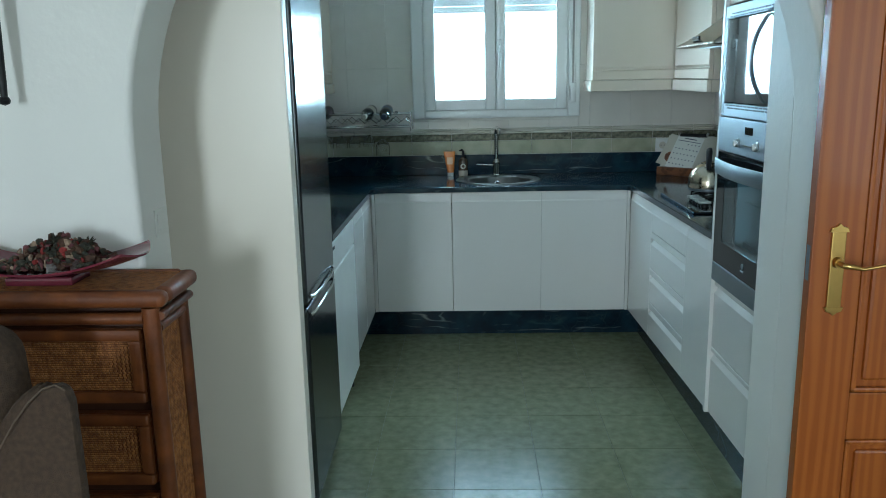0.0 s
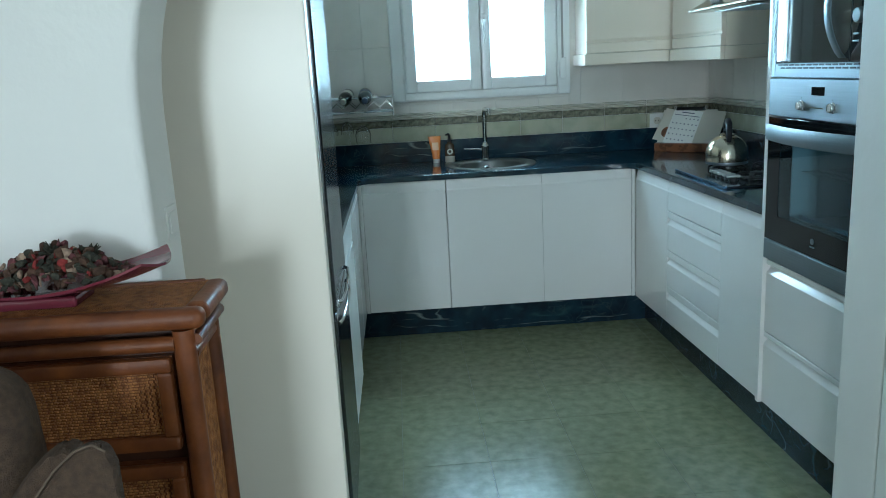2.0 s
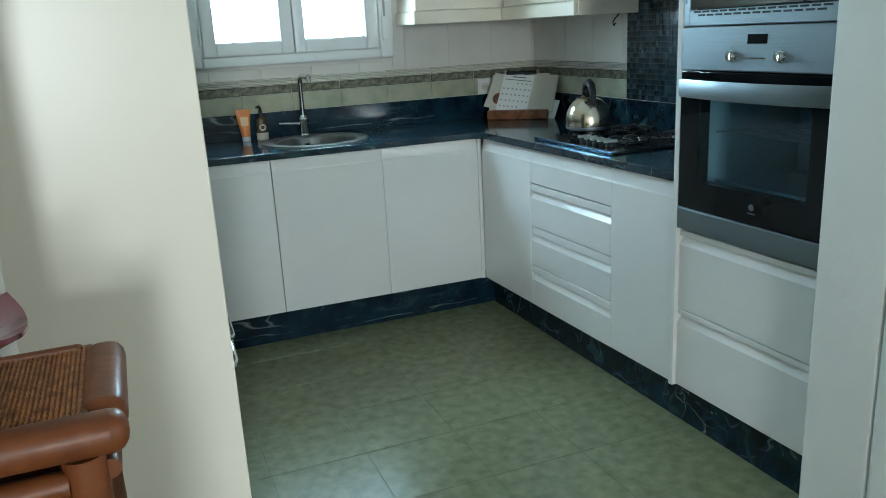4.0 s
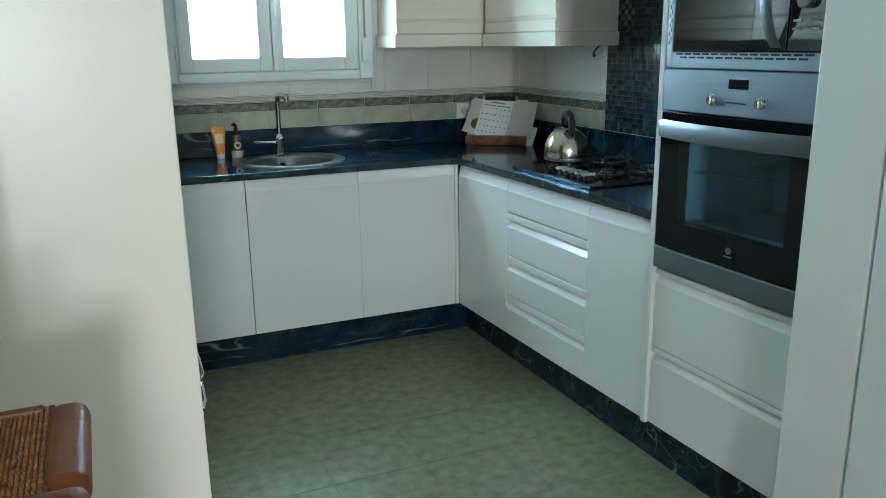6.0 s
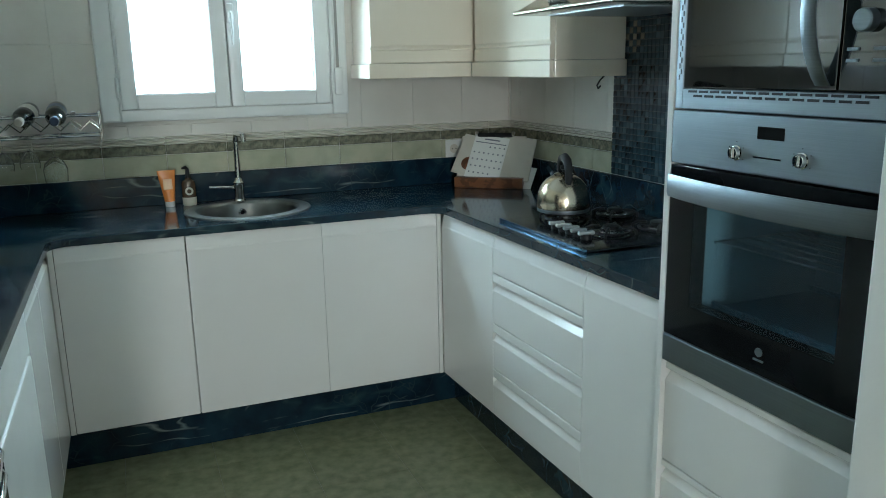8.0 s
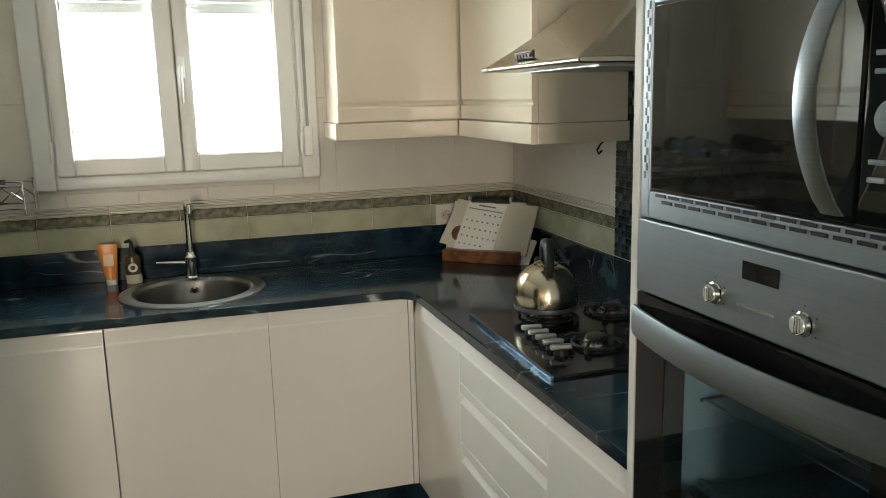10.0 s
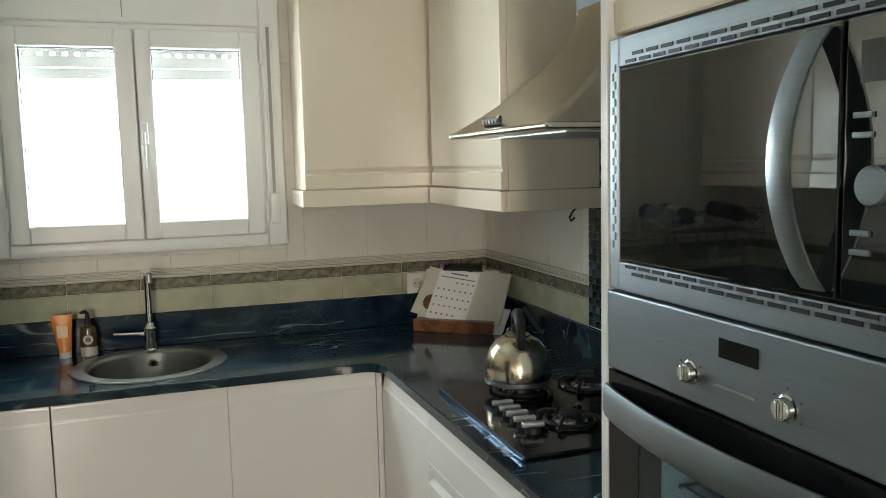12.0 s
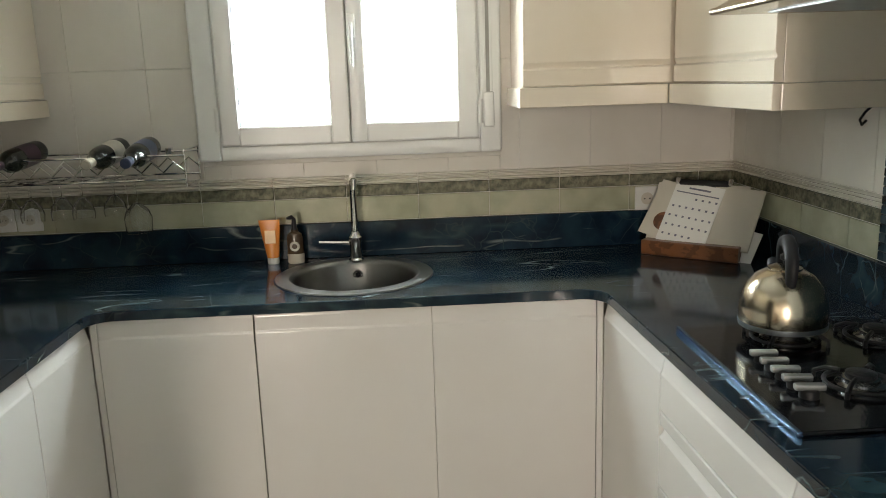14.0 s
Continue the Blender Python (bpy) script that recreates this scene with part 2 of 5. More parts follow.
def finish(name, bm, material, org, smooth):
    bmesh.ops.translate(bm, verts=bm.verts, vec=-org)
    if smooth:
        # rounded runs stay smooth, flat faces keep their own normal beside narrow bevels
        for f in bm.faces:
            f.smooth = True
        for e in bm.edges:
            if len(e.link_faces) == 2:
                a, b = sorted(f.calc_area() for f in e.link_faces)
                e.smooth = e.calc_face_angle(0.0) < radians(38) and b < 9 * a
    me = bpy.data.meshes.new(name)
    bm.to_mesh(me)
    bm.free()
    me.materials.append(material)
    return me


def part(name, bm, material, parent, label="", smooth=True, kind=""):
    """One mesh, given in world coordinates, under a thing or a part."""
    org = ORG[parent.name]
    o = new(name, finish(name, bm, material, org, smooth))
    o.parent = parent
    ORG[o.name] = org
    return tagged(o, label, kind=kind)


def solid(name, bm, material, label="", category="", kind="", smooth=True, group=""):
    """A thing that is one mesh; its origin is its lowest middle."""
    xs, ys, zs = zip(*[v.co for v in bm.verts])
    org = Vector(((min(xs) + max(xs)) / 2, (min(ys) + max(ys)) / 2, min(zs)))
    o = new(name, finish(name, bm, material, org, smooth))
    o.location = org
    ORG[o.name] = org
    return tagged(o, label, category, group, kind)


def box(x0, x1, y0, y1, z0, z1, bev=0.0, bm=None, seg=2):
    bm = bm or bmesh.new()
    r = bmesh.ops.create_cube(bm, size=1.0)
    vs = r["verts"]
    for v in vs:
        v.co = Vector((x0 + (v.co.x + 0.5) * (x1 - x0), y0 + (v.co.y + 0.5) * (y1 - y0), z0 + (v.co.z + 0.5) * (z1 - z0)))
    if bev:
        es = list({e for v in vs for e in v.link_edges})
        bmesh.ops.bevel(bm, geom=es, offset=bev, segments=seg, affect="EDGES", profile=0.5)
    return bm


def boxes(*rows):
    bm = bmesh.new()
    for r in rows:
        box(*r, bm=bm)
    return bm


def cyl(p0, p1, r0, r1=None, n=20, bm=None, caps=True):
    """A rod from p0 to p1."""
    bm = bm or bmesh.new()
    p0, p1 = Vector(p0), Vector(p1)
    d = p1 - p0
    m = Matrix.Translation((p0 + p1) / 2) @ d.to_track_quat("Z", "Y").to_matrix().to_4x4()
    bmesh.ops.create_cone(bm, cap_ends=caps, segments=n, radius1=r0, radius2=r0 if r1 is None else r1, depth=d.length, matrix=m)
    return bm


def lathe(profile, m=Matrix(), n=32, bm=None):
    """Turns (radius, height) pairs about z."""
    bm = bm or bmesh.new()
    rings = []
    for r, z in profile:
        if r < 1e-5:
            rings.append([bm.verts.new(m @ Vector((0, 0, z)))])
        else:
            rings.append([bm.verts.new(m @ Vector((r * math.cos(2 * math.pi * k / n), r * math.sin(2 * math.pi * k / n), z))) for k in range(n)])
    for a, b in zip(rings, rings[1:]):
        for k in range(n):
            j = (k + 1) % n
            if len(a) == 1 and len(b) == 1:
                continue
            if len(a) == 1:
                bm.faces.new((a[0], b[j], b[k]))
            elif len(b) == 1:
                bm.faces.new((a[k], a[j], b[0]))
            else:
                bm.faces.new((a[k], a[j], b[j], b[k]))
    bmesh.ops.recalc_face_normals(bm, faces=bm.faces)
    return bm


def tube(points, r, n=10, bm=None, flat=1.0, closed=False):
    """A rod of radius r that follows points."""
    bm = bm or bmesh.new()
    P = [Vector(p) for p in points]
    rings, up = [], None
    for i, p in enumerate(P):
        d = (P[min(i + 1, len(P) - 1)] - P[max(i - 1, 0)]).normalized()
        if up is None:
            up = d.orthogonal().normalized() if abs(d.z) > 0.9 else (Vector((0, 0, 1)) - d * d.z).normalized()
        up = (up - d * up.dot(d)).normalized()
        s = d.cross(up)
        rr = r[i] if isinstance(r, (list, tuple)) else r
        rings.append([bm.verts.new(p + up * (rr * math.cos(2 * math.pi * k / n)) + s * (rr * flat * math.sin(2 * math.pi * k / n))) for k in range(n)])
    for a, b in zip(rings, rings[1:]):
        for k in range(n):
            j = (k + 1) % n
            bm.faces.new((a[k], a[j], b[j], b[k]))
    bm.faces.new(rings[0][::-1])
    bm.faces.new(rings[-1])
    bmesh.ops.recalc_face_normals(bm, faces=bm.faces)
    return bm


def prism(outline, axis, a, b, bm=None, bev=0.0):
    """Pushes a closed outline along an axis from a to b. axis x: (y, z) pairs; y: (x, z); z: (x, y)."""
    bm = bm or bmesh.new()

    def at(u, v, w):
        return {"x": (w, u, v), "y": (u, w, v), "z": (u, v, w)}[axis]
    lo = [bm.verts.new(at(u, v, a)) for u, v in outline]
    hi = [bm.verts.new(at(u, v, b)) for u, v in outline]
    n = len(outline)
    fs = [bm.faces.new(lo), bm.faces.new(hi[::-1])]
    for k in range(n):
        j = (k + 1) % n
        fs.append(bm.faces.new((lo[k], hi[k], hi[j], lo[j])))
    bmesh.ops.recalc_face_normals(bm, faces=fs)
    if bev:
        bmesh.ops.bevel(bm, geom=list({e for f in fs for e in f.edges}), offset=bev, segments=2, affect="EDGES", profile=0.5)
    return bm


def arc(cx, cy, r, a0, a1, n):
    return [(cx + r * math.cos(radians(a0 + (a1 - a0) * k / n)), cy + r * math.sin(radians(a0 + (a1 - a0) * k / n))) for k in range(n + 1)]


# ---- structure ----
WN, WE, WW = 5.172, 1.497, -1.21          # tiled faces of the kitchen walls
ARCH_L, ARCH_R, SPRING = -0.905, 0.845, 1.37

solid("floor", box(-4.2, 3.2, -5.3, 5.5, -0.12, -0.0015), FGROUT, "olive tiled floor of kitchen and living room", "floor", "structure")
solid("ceiling", box(-4.2, 3.2, -5.3, 5.5, 2.5, 2.6), CEIL, "plain white ceiling", "ceiling", "structure")
wall_north = solid("wall_north", boxes((-1.5, -0.36, WN, 5.44, 0, 2.5), (0.61, 1.75, WN, 5.44, 0, 2.5), (-0.36, 0.61, WN, 5.44, 0, 1.29), (-0.36, 0.61, WN, 5.44, 2.09, 2.5)),
                   GROUT, "cream tiled kitchen wall with a window", "wall", "structure", False)
wall_east = solid("wall_east", box(WE, 1.75, 2.31, WN, 0, 2.5), GROUT, "cream tiled kitchen wall behind the hob", "wall", "structure", False)
wall_west = solid("wall_west", box(-1.5, WW, 2.31, WN, 0, 2.5), GROUT, "cream tiled kitchen wall", "wall", "structure", False)


def arch_wall():
    cx, r = (ARCH_L + ARCH_R) / 2, (ARCH_R - ARCH_L) / 2
    top = arc(cx, SPRING, r, 180, 0, 40)
    bm = prism([(-4.2, 0), (ARCH_L, 0), *top, (ARCH_R, 0), (3.2, 0), (3.2, 2.5), (-4.2, 2.5)], "y", 2.122, 2.325)
    es = [e for e in bm.edges if abs(e.verts[0].co.y - e.verts[1].co.y) < 1e-6 and all(abs(v.co.x - cx) < r + 0.001 and v.co.z < 2.45 for v in e.verts)
          and e.calc_length() < 1.4 and not all(v.co.z < 0.001 for v in e.verts)]
    bmesh.ops.bevel(bm, geom=es, offset=0.018, segments=4, affect="EDGES", profile=0.5)
    bmesh.ops.triangulate(bm, faces=[f for f in bm.faces if len(f.verts) > 4])
    return solid("wall_arch", bm, PAINT, "white plastered wall with a round arch", "wall", "structure")


arch_wall()
solid("wall_pier", box(0.85, WE, 2.327, 2.525, 0, 2.5, 0.006), PAINT, "white plastered pier beside the tall oven unit", "wall", "structure")
solid("wall_partition", box(WW, -0.592, 2.54, 2.60, 0, 2.5, 0.004), PANEL, "glossy cream partition beside the fridge", "wall", "structure")
solid("wall_west_living", box(-4.4, -4.2, -5.3, 2.31, 0, 2.5), PAINT, "white living room wall", "wall", "structure")
# out of view; the opening is invented to go with the fill lamp
solid("wall_east_living", boxes((3.0, 3.2, -5.3, -2.8, 0, 2.5), (3.0, 3.2, -1.2, 2.1, 0, 2.5), (3.0, 3.2, -2.8, -1.2, 0, 0.6), (3.0, 3.2, -2.8, -1.2, 2.2, 2.5)),
      PAINT, "unseen white living room wall with an opening added for the fill lamp", "wall", "structure")
solid("wall_south", boxes((-4.2, -2.4, -5.2, -5.0, 0, 2.5), (-1.1, 3.0, -5.2, -5.0, 0, 2.5), (-2.4, -1.1, -5.2, -5.0, 2.2, 2.5)), PAINT, "white living room wall with a terrace opening", "wall", "structure")
solid("ground", box(-60, 60, -60, 60, -0.4, -0.15), mat("dry_ground", (0.35, 0.31, 0.25), 0.9, scale=0.6, bump=0.3), "pale dry ground outside the house", "ground", "structure")

# ---- window ----
win = thing("window_1", (0.125, WN, 1.255), "white plastic casement window with two closed sashes", "window", kind="structure")
CX0, CX1, CZ0, CZ1 = -0.395, 0.652, 1.258, 2.24


def frame_of(x0, x1, z0, z1, w, y0, y1, bev=0.006):
    """Four bars round an opening, as one mesh; w: widths left, right, bottom, top."""
    l, r, b, t = w
    bm = box(x0, x0 + l, y0, y1, z0, z1, bev)
    box(x1 - r, x1, y0, y1, z0, z1, bev, bm)
    box(x0 + l - 0.002, x1 - r + 0.002, y0 + 0.001, y1, z0, z0 + b, bev, bm)
    box(x0 + l - 0.002, x1 - r + 0.002, y0 + 0.001, y1, z1 - t, z1, bev, bm)
    return bm


part("casing", frame_of(CX0, CX1, CZ0, CZ1, (0.075, 0.075, 0.05, 0.15), 5.135, WN, 0.008), PVC, win)
part("outer_frame", frame_of(CX0 + 0.02, CX1 - 0.028, CZ0 + 0.025, 2.10, (0.072, 0.062, 0.06, 0.06), 5.15, 5.22, 0.004), PVC, win)
for sx0, sx1, gx0, gx1 in ((-0.312, 0.128, -0.25, 0.062), (0.132, 0.570, 0.187, 0.50)):
    s = part("sash", frame_of(sx0, sx1, 1.307, 2.072, (gx0 - sx0, sx1 - gx1, 0.066, 0.07), 5.128, 5.195, 0.007), PVC, win)
    part("gasket", frame_of(gx0 - 0.004, gx1 + 0.004, 1.369, 2.006, (0.006, 0.006, 0.006, 0.006), 5.15, 5.17, 0.0), PLAST, s)
    pane = part("pane", box(gx0 - 0.002, gx1 + 0.002, 5.172, 5.178, 1.37, 2.004), GLASS, s, smooth=False)
    pane.visible_shadow = False
    for z0, z1 in ((1.903, 1.943), (1.945, 1.987), (1.999, 2.06)):
        part("shutter_slat", box(gx0 - 0.02, gx1 + 0.02, 5.255, 5.265, z0, z1, 0.003), SHUT, win)
    bl = bmesh.new()
    for k in range(9):
        box(gx0 - 0.02 + 0.042 * k, gx0 + 0.004 + 0.042 * k, 5.256, 5.264, 1.987, 1.999, bm=bl)
    part("slot_strip", bl, SHUT, win)
hl = part("window_handle", tube([(0.148, 5.105, 1.70), (0.148, 5.085, 1.69), (0.148, 5.082, 1.62), (0.148, 5.086, 1.565)], [0.009, 0.011, 0.011, 0.008], flat=0.6), PVC, win)
part("handle_plate", box(0.134, 0.162, 5.106, 5.129, 1.655, 1.735, 0.005), PVC, hl)
for hx, hz in ((-0.322, 1.40), (0.578, 1.40), (0.578, 1.99), (-0.322, 1.99)):
    part("hinge", cyl((hx, 5.128, hz - 0.04), (hx, 5.128, hz + 0.04), 0.008, n=12), PVC, win)
# post added behind the sashes to block daylight leaking between them
part("added_mullion", box(0.112, 0.148, 5.165, 5.215, 1.30, 2.08), PVC, win)
strap = thing("blind_strap", (0.607, 5.13, 1.44), "grey roller blind strap hanging in a white guide", "blind strap")
part("strap", box(0.600, 0.612, 5.127, 5.129, 1.465, 2.09), CORD, strap)
part("guide", box(0.593, 0.622, 5.131, 5.136, 1.40, 2.10, 0.002), PVC, strap)
part("winder", box(0.590, 0.626, 5.122, 5.136, 1.345, 1.465, 0.005), PVC, strap)
grille = thing("window_grille", (0.12, 5.40, 1.29), "thin iron security bars outside the window", "window grille")
for k in range(6):
    gx = -0.30 + 0.168 * k
    part("bar", box(gx - 0.003, gx + 0.003, 5.397, 5.403, 1.29, 2.09), SATIN, grille)
for gz in (1.30, 2.08):
    part("rail", box(-0.36, 0.61, 5.398, 5.402, gz - 0.006, gz + 0.006), IRON, grille)
for cx, cz in ((0.098, 2.11), (0.185, 2.235)):
    c = thing("hanging_line", (cx, 5.13, cz), "thin grey cord hanging from the ceiling over the window", "cord")
    part("cord", cyl((cx, 5.128, cz), (cx, 5.128, 2.5), 0.002, n=6), CORD, c)

# ---- base cabinets ----
FY, FX, FL = 4.575, 0.872, -0.61      # faces of the back, right and left runs
DZ0, DZ1 = 0.162, 0.868


def door_profile(face, sign, z0, z1, top=0.055, thick=0.02, lean=0.012):
    """Outline of a slab door whose top leans back to make a grip; sign points out of the face."""
    f, b = face, face - sign * thick
    return [(b, z0), (f - sign * 0.002, z0), (f, z0 + 0.002), (f, z1 - top), (f - sign * 0.003, z1 - top + 0.006), (f - sign * lean, z1 - 0.008), (f - sign * (lean + 0.002), z1), (b, z1)]


def back_unit(x0, x1, label, gap):
    u = thing("base_cabinet", ((x0 + x1) / 2, 4.9, 0.158), label, "cabinet", "base cabinets of the window run")
    part("body", box(x0 + 0.001, x1 - 0.001, FY + 0.022, WN - 0.03, 0.158, 0.72), CARC, u)
    part("door", prism(door_profile(FY, -1, DZ0, DZ1, lean=0.006), "x", x0 + gap[0], x1 - gap[1], bev=0.0012), LACQ, u)
    return u


back_unit(-0.590, -0.147, "glossy white cabinet with a handleless door", (0.0015, 0.0022))
back_unit(-0.147, 0.366, "glossy white sink cabinet with a handleless door", (0.0022, 0.0006))
back_unit(0.366, 0.852, "glossy white corner cabinet with a handleless door", (0.0006, 0.0015))
for px, s in ((0.8625, 1), (-0.600, -1)):
    solid("corner_post", box(px - 0.0095, px + 0.0095, FY + 0.001, FY + 0.03, 0.16, 0.868, 0.002), LACQ, "glossy white corner filler strip", "filler strip", "", group="corner fillers")


def side_door(x, sign, y0, y1, u, z0=DZ0, z1=DZ1, top=0.055, name="door"):
    return part(name, prism([(a, b) for a, b in door_profile(x, sign, z0, z1, top)], "y", y0 + 0.0015, y1 - 0.0015, bev=0.0012), LACQ, u)


# the hob run leaves the window run at slightly less than a right angle
RUN = Matrix.Translation((FX, FY, 0)) @ Matrix.Rotation(radians(1.7), 4, "Z") @ Matrix.Translation((-FX, -FY, 0))
hob_run = []


# hob run: blank panel, three drawers, a plain door
u = thing("base_cabinet", (1.2, 4.35, 0.158), "glossy white blind corner cabinet", "cabinet", "base cabinets of the hob run")
hob_run.append(u)
part("body", box(FX + 0.022, WE - 0.08, 4.115, 4.545, 0.158, 0.86), CARC, u)
side_door(FX, -1, 4.107, 4.5745, u)
u = thing("drawer_cabinet", (1.2, 3.8, 0.158), "glossy white cabinet with three grooved drawers under the hob", "cabinet", "base cabinets of the hob run")
hob_run.append(u)
part("body", box(FX + 0.022, WE - 0.08, 3.52, 4.10, 0.158, 0.86), CARC, u)
side_door(FX, -1, 3.515, 4.107, u, 0.722, DZ1, name="fascia")


def groove_front(x, y0, y1, z0, z1, u, name="drawer", groove=0.036):
    """A drawer front with a bevelled finger groove under its top edge."""
    p = [(x + 0.02, z0), (x + 0.001, z0), (x, z0 + 0.002), (x, z1 - groove - 0.028), (x + 0.014, z1 - groove - 0.008), (x + 0.016, z1 - groove), (x + 0.002, z1 - groove + 0.004),
         (x, z1 - groove + 0.006), (x, z1 - 0.002), (x + 0.002, z1), (x + 0.02, z1)]
    return part(name, prism(p, "y", y0, y1, bev=0.0008), LACQ, u)


for z0, z1 in ((0.529, 0.718), (0.349, 0.525), (0.162, 0.345)):
    groove_front(FX, 3.516, 4.105, z0, z1, u)
u = thing("base_cabinet", (1.2, 3.34, 0.158), "glossy white cabinet with a plain door beside the ovens", "cabinet", "base cabinets of the hob run")
hob_run.append(u)
part("body", box(FX + 0.022, WE - 0.08, 3.17, 3.51, 0.158, 0.86), CARC, u)
side_door(FX, -1, 3.165, 3.515, u)
for ob in hob_run:
    ob.matrix_basis = RUN @ Matrix.Translation(ob.location)
# left run: dishwasher and a cabinet
u = thing("base_cabinet", (-0.9, 4.2, 0.158), "glossy white cabinet beside the dishwasher", "cabinet", "base cabinets of the fridge run")
part("body", box(WW + 0.03, FL - 0.022, 3.86, 4.545, 0.158, 0.86), CARC, u)
side_door(FL, 1, 3.855, 4.21, u)
side_door(FL, 1, 4.213, 4.5745, u)
d = thing("dishwasher", (-0.9, 3.55, 0.0), "white freestanding dishwasher under the black worktop", "dishwasher")
part("body", box(WW + 0.03, FL - 0.028, 3.256, 3.846, 0.03, 0.86, 0.004), WPLAST, d)
part("door", box(FL - 0.028, FL + 0.004, 3.256, 3.846, 0.10, 0.73, 0.006), WPLAST, d)
part("control_panel", box(FL - 0.028, FL + 0.002, 3.256, 3.846, 0.735, 0.855, 0.006), WPLAST, d)
part("kick_plate", box(FL - 0.05, FL - 0.03, 3.262, 3.84, 0.03, 0.098), WPLAST, d)
part("latch", box(FL, FL + 0.006, 3.262, 3.30, 0.826, 0.838, 0.002), PLAST, d)
for fy in (3.27, 3.83):
    for fx in (FL - 0.04, WW + 0.08):
        part("foot", cyl((fx, fy, 0), (fx, fy, 0.032), 0.014, n=14), PLAST, d)

# plinths and worktop
solid("plinth", box(-0.69, 0.95, 4.645, 4.66, 0.0, 0.157), MARBLE, "black veined marble plinth under the window run", "plinth", "structure")
p = solid("plinth", box(0.95, 0.965, 2.53, 4.645, 0.0, 0.157), MARBLE, "black veined marble plinth under the hob run", "plinth", "structure")
p.matrix_basis = Matrix.Translation((0.95, 4.645, 0)) @ Matrix.Rotation(radians(0.7), 4, "Z") @ Matrix.Translation((-0.95, -4.645, 0)) @ Matrix.Translation(p.location)
solid("plinth", box(-0.69, -0.675, 3.86, 4.645, 0.0, 0.157), MARBLE, "black veined marble plinth under the fridge run", "plinth", "structure")


def worktop():
    """U-shaped slab with rounded inner corners and a round hole for the sink."""
    xl, xr, yf, r = FL + 0.010, FX - 0.004, FY - 0.005, 0.07
    out = [(WW, WN), (WW, 3.236), (xl, 3.236)]
    out += arc(xl + r, yf - r, r, 180, 90, 8)
    out += arc(xr - r, yf - r, r, 90, 0, 8)
    out += [(xr + 0.0405, 3.165), (WE, 3.165), (WE, WN)]
    bm = bmesh.new()
    ov = [bm.verts.new((x, y, 0.9)) for x, y in out]
    hv = [bm.verts.new((0.13 + 0.225 * math.cos(2 * math.pi * k / 48), 4.868 + 0.225 * math.sin(2 * math.pi * k / 48), 0.9)) for k in range(48)]
    es = [bm.edges.new((L[k], L[(k + 1) % len(L)])) for L in (ov, hv) for k in range(len(L))]
    bmesh.ops.triangle_fill(bm, use_beauty=True, edges=es)
    ex = bmesh.ops.extrude_face_region(bm, geom=bm.faces[:])
    bmesh.ops.translate(bm, verts=[g for g in ex["geom"] if isinstance(g, bmesh.types.BMVert)], vec=(0, 0, -0.03))
    bmesh.ops.recalc_face_normals(bm, faces=bm.faces)
    rim = [e for e in bm.edges if len(e.link_faces) == 2 and all(v.co.z > 0.89 for v in e.verts) and e.calc_face_angle() > 0.5]
    bmesh.ops.bevel(bm, geom=rim, offset=0.003, segments=2, affect="EDGES", profile=0.5)
    top = solid("worktop", bm, MARBLE, "polished black marble worktop with pale veins", "worktop")
    top.data.polygons.foreach_set("use_smooth", [False] * len(top.data.polygons))
    return top


worktop()
solid("splashback", box(WW, WE, WN - 0.02, WN - 0.002, 0.9005, 1.025, 0.002), MARBLE, "black marble upstand under the tiles", "upstand", "structure")
solid("splashback", box(WE - 0.02, WE - 0.002, 3.165, WN - 0.021, 0.9005, 1.025, 0.002), MARBLE, "black marble upstand behind the hob", "upstand", "structure")
solid("splashback", box(WW + 0.002, WW + 0.02, 3.24, WN - 0.021, 0.9005, 1.025, 0.002), MARBLE, "black marble upstand of the fridge run", "upstand", "structure")

# ---- tall oven unit ----
TX, TY0, TY1 = 0.918, 2.53, 3.165
t = thing("oven_cabinet", (1.2, 2.85, 0.158), "tall glossy white cabinet housing oven and microwave", "cabinet")
part("side_panel", box(TX - 0.014, 1.46, 3.142, 3.162, 0.158, 2.42, 0.001), LACQ, t)
part("side_panel", box(TX - 0.014, 1.46, TY0, TY0 + 0.018, 0.158, 2.42, 0.001), LACQ, t)
part("body", boxes((TX + 0.04, 1.46, TY0 + 0.019, 3.141, 0.158, 0.715), (TX + 0.04, 1.46, TY0 + 0.019, 3.141, 1.746, 2.42), (1.44, 1.46, TY0 + 0.019, 3.141, 0.715, 1.746)), CARC, t)
groove_front(TX, TY0 + 0.02, 3.140, 0.442, 0.712, t, groove=0.022)
groove_front(TX, TY0 + 0.02, 3.140, 0.162, 0.438, t, groove=0.022)


def raised_door(name, x0, x1, z0, z1, place, parent, thick=0.022):
    """A door with a routed groove along its lower and upper edge. place maps (along, out, z) to the world."""
    g = 0.006
    prof = [(0, z0), (thick - 0.003, z0), (thick, z0 + 0.003), (thick, z0 + 0.050), (thick - g, z0 + 0.056), (thick - g, z0 + 0.061), (thick, z0 + 0.074), (thick, z1 - 0.074),
            (thick - g, z1 - 0.061), (thick - g, z1 - 0.056), (thick, z1 - 0.050), (thick, z1 - 0.003), (thick - 0.003, z1), (0, z1)]
    bm = prism(prof, "x", x0, x1, bev=0.0)
    es = [e for e in bm.edges if e.calc_length() > 0.1 and all(abs(v.co.x - e.verts[0].co.x) < 1e-6 and v.co.y > 0.005 for v in e.verts)]
    bmesh.ops.bevel(bm, geom=es, offset=0.004, segments=2, affect="EDGES", profile=0.5)
    for v in bm.verts:
        v.co = place(v.co)
    bmesh.ops.recalc_face_normals(bm, faces=bm.faces)
    return part(name, bm, IVORY, parent)


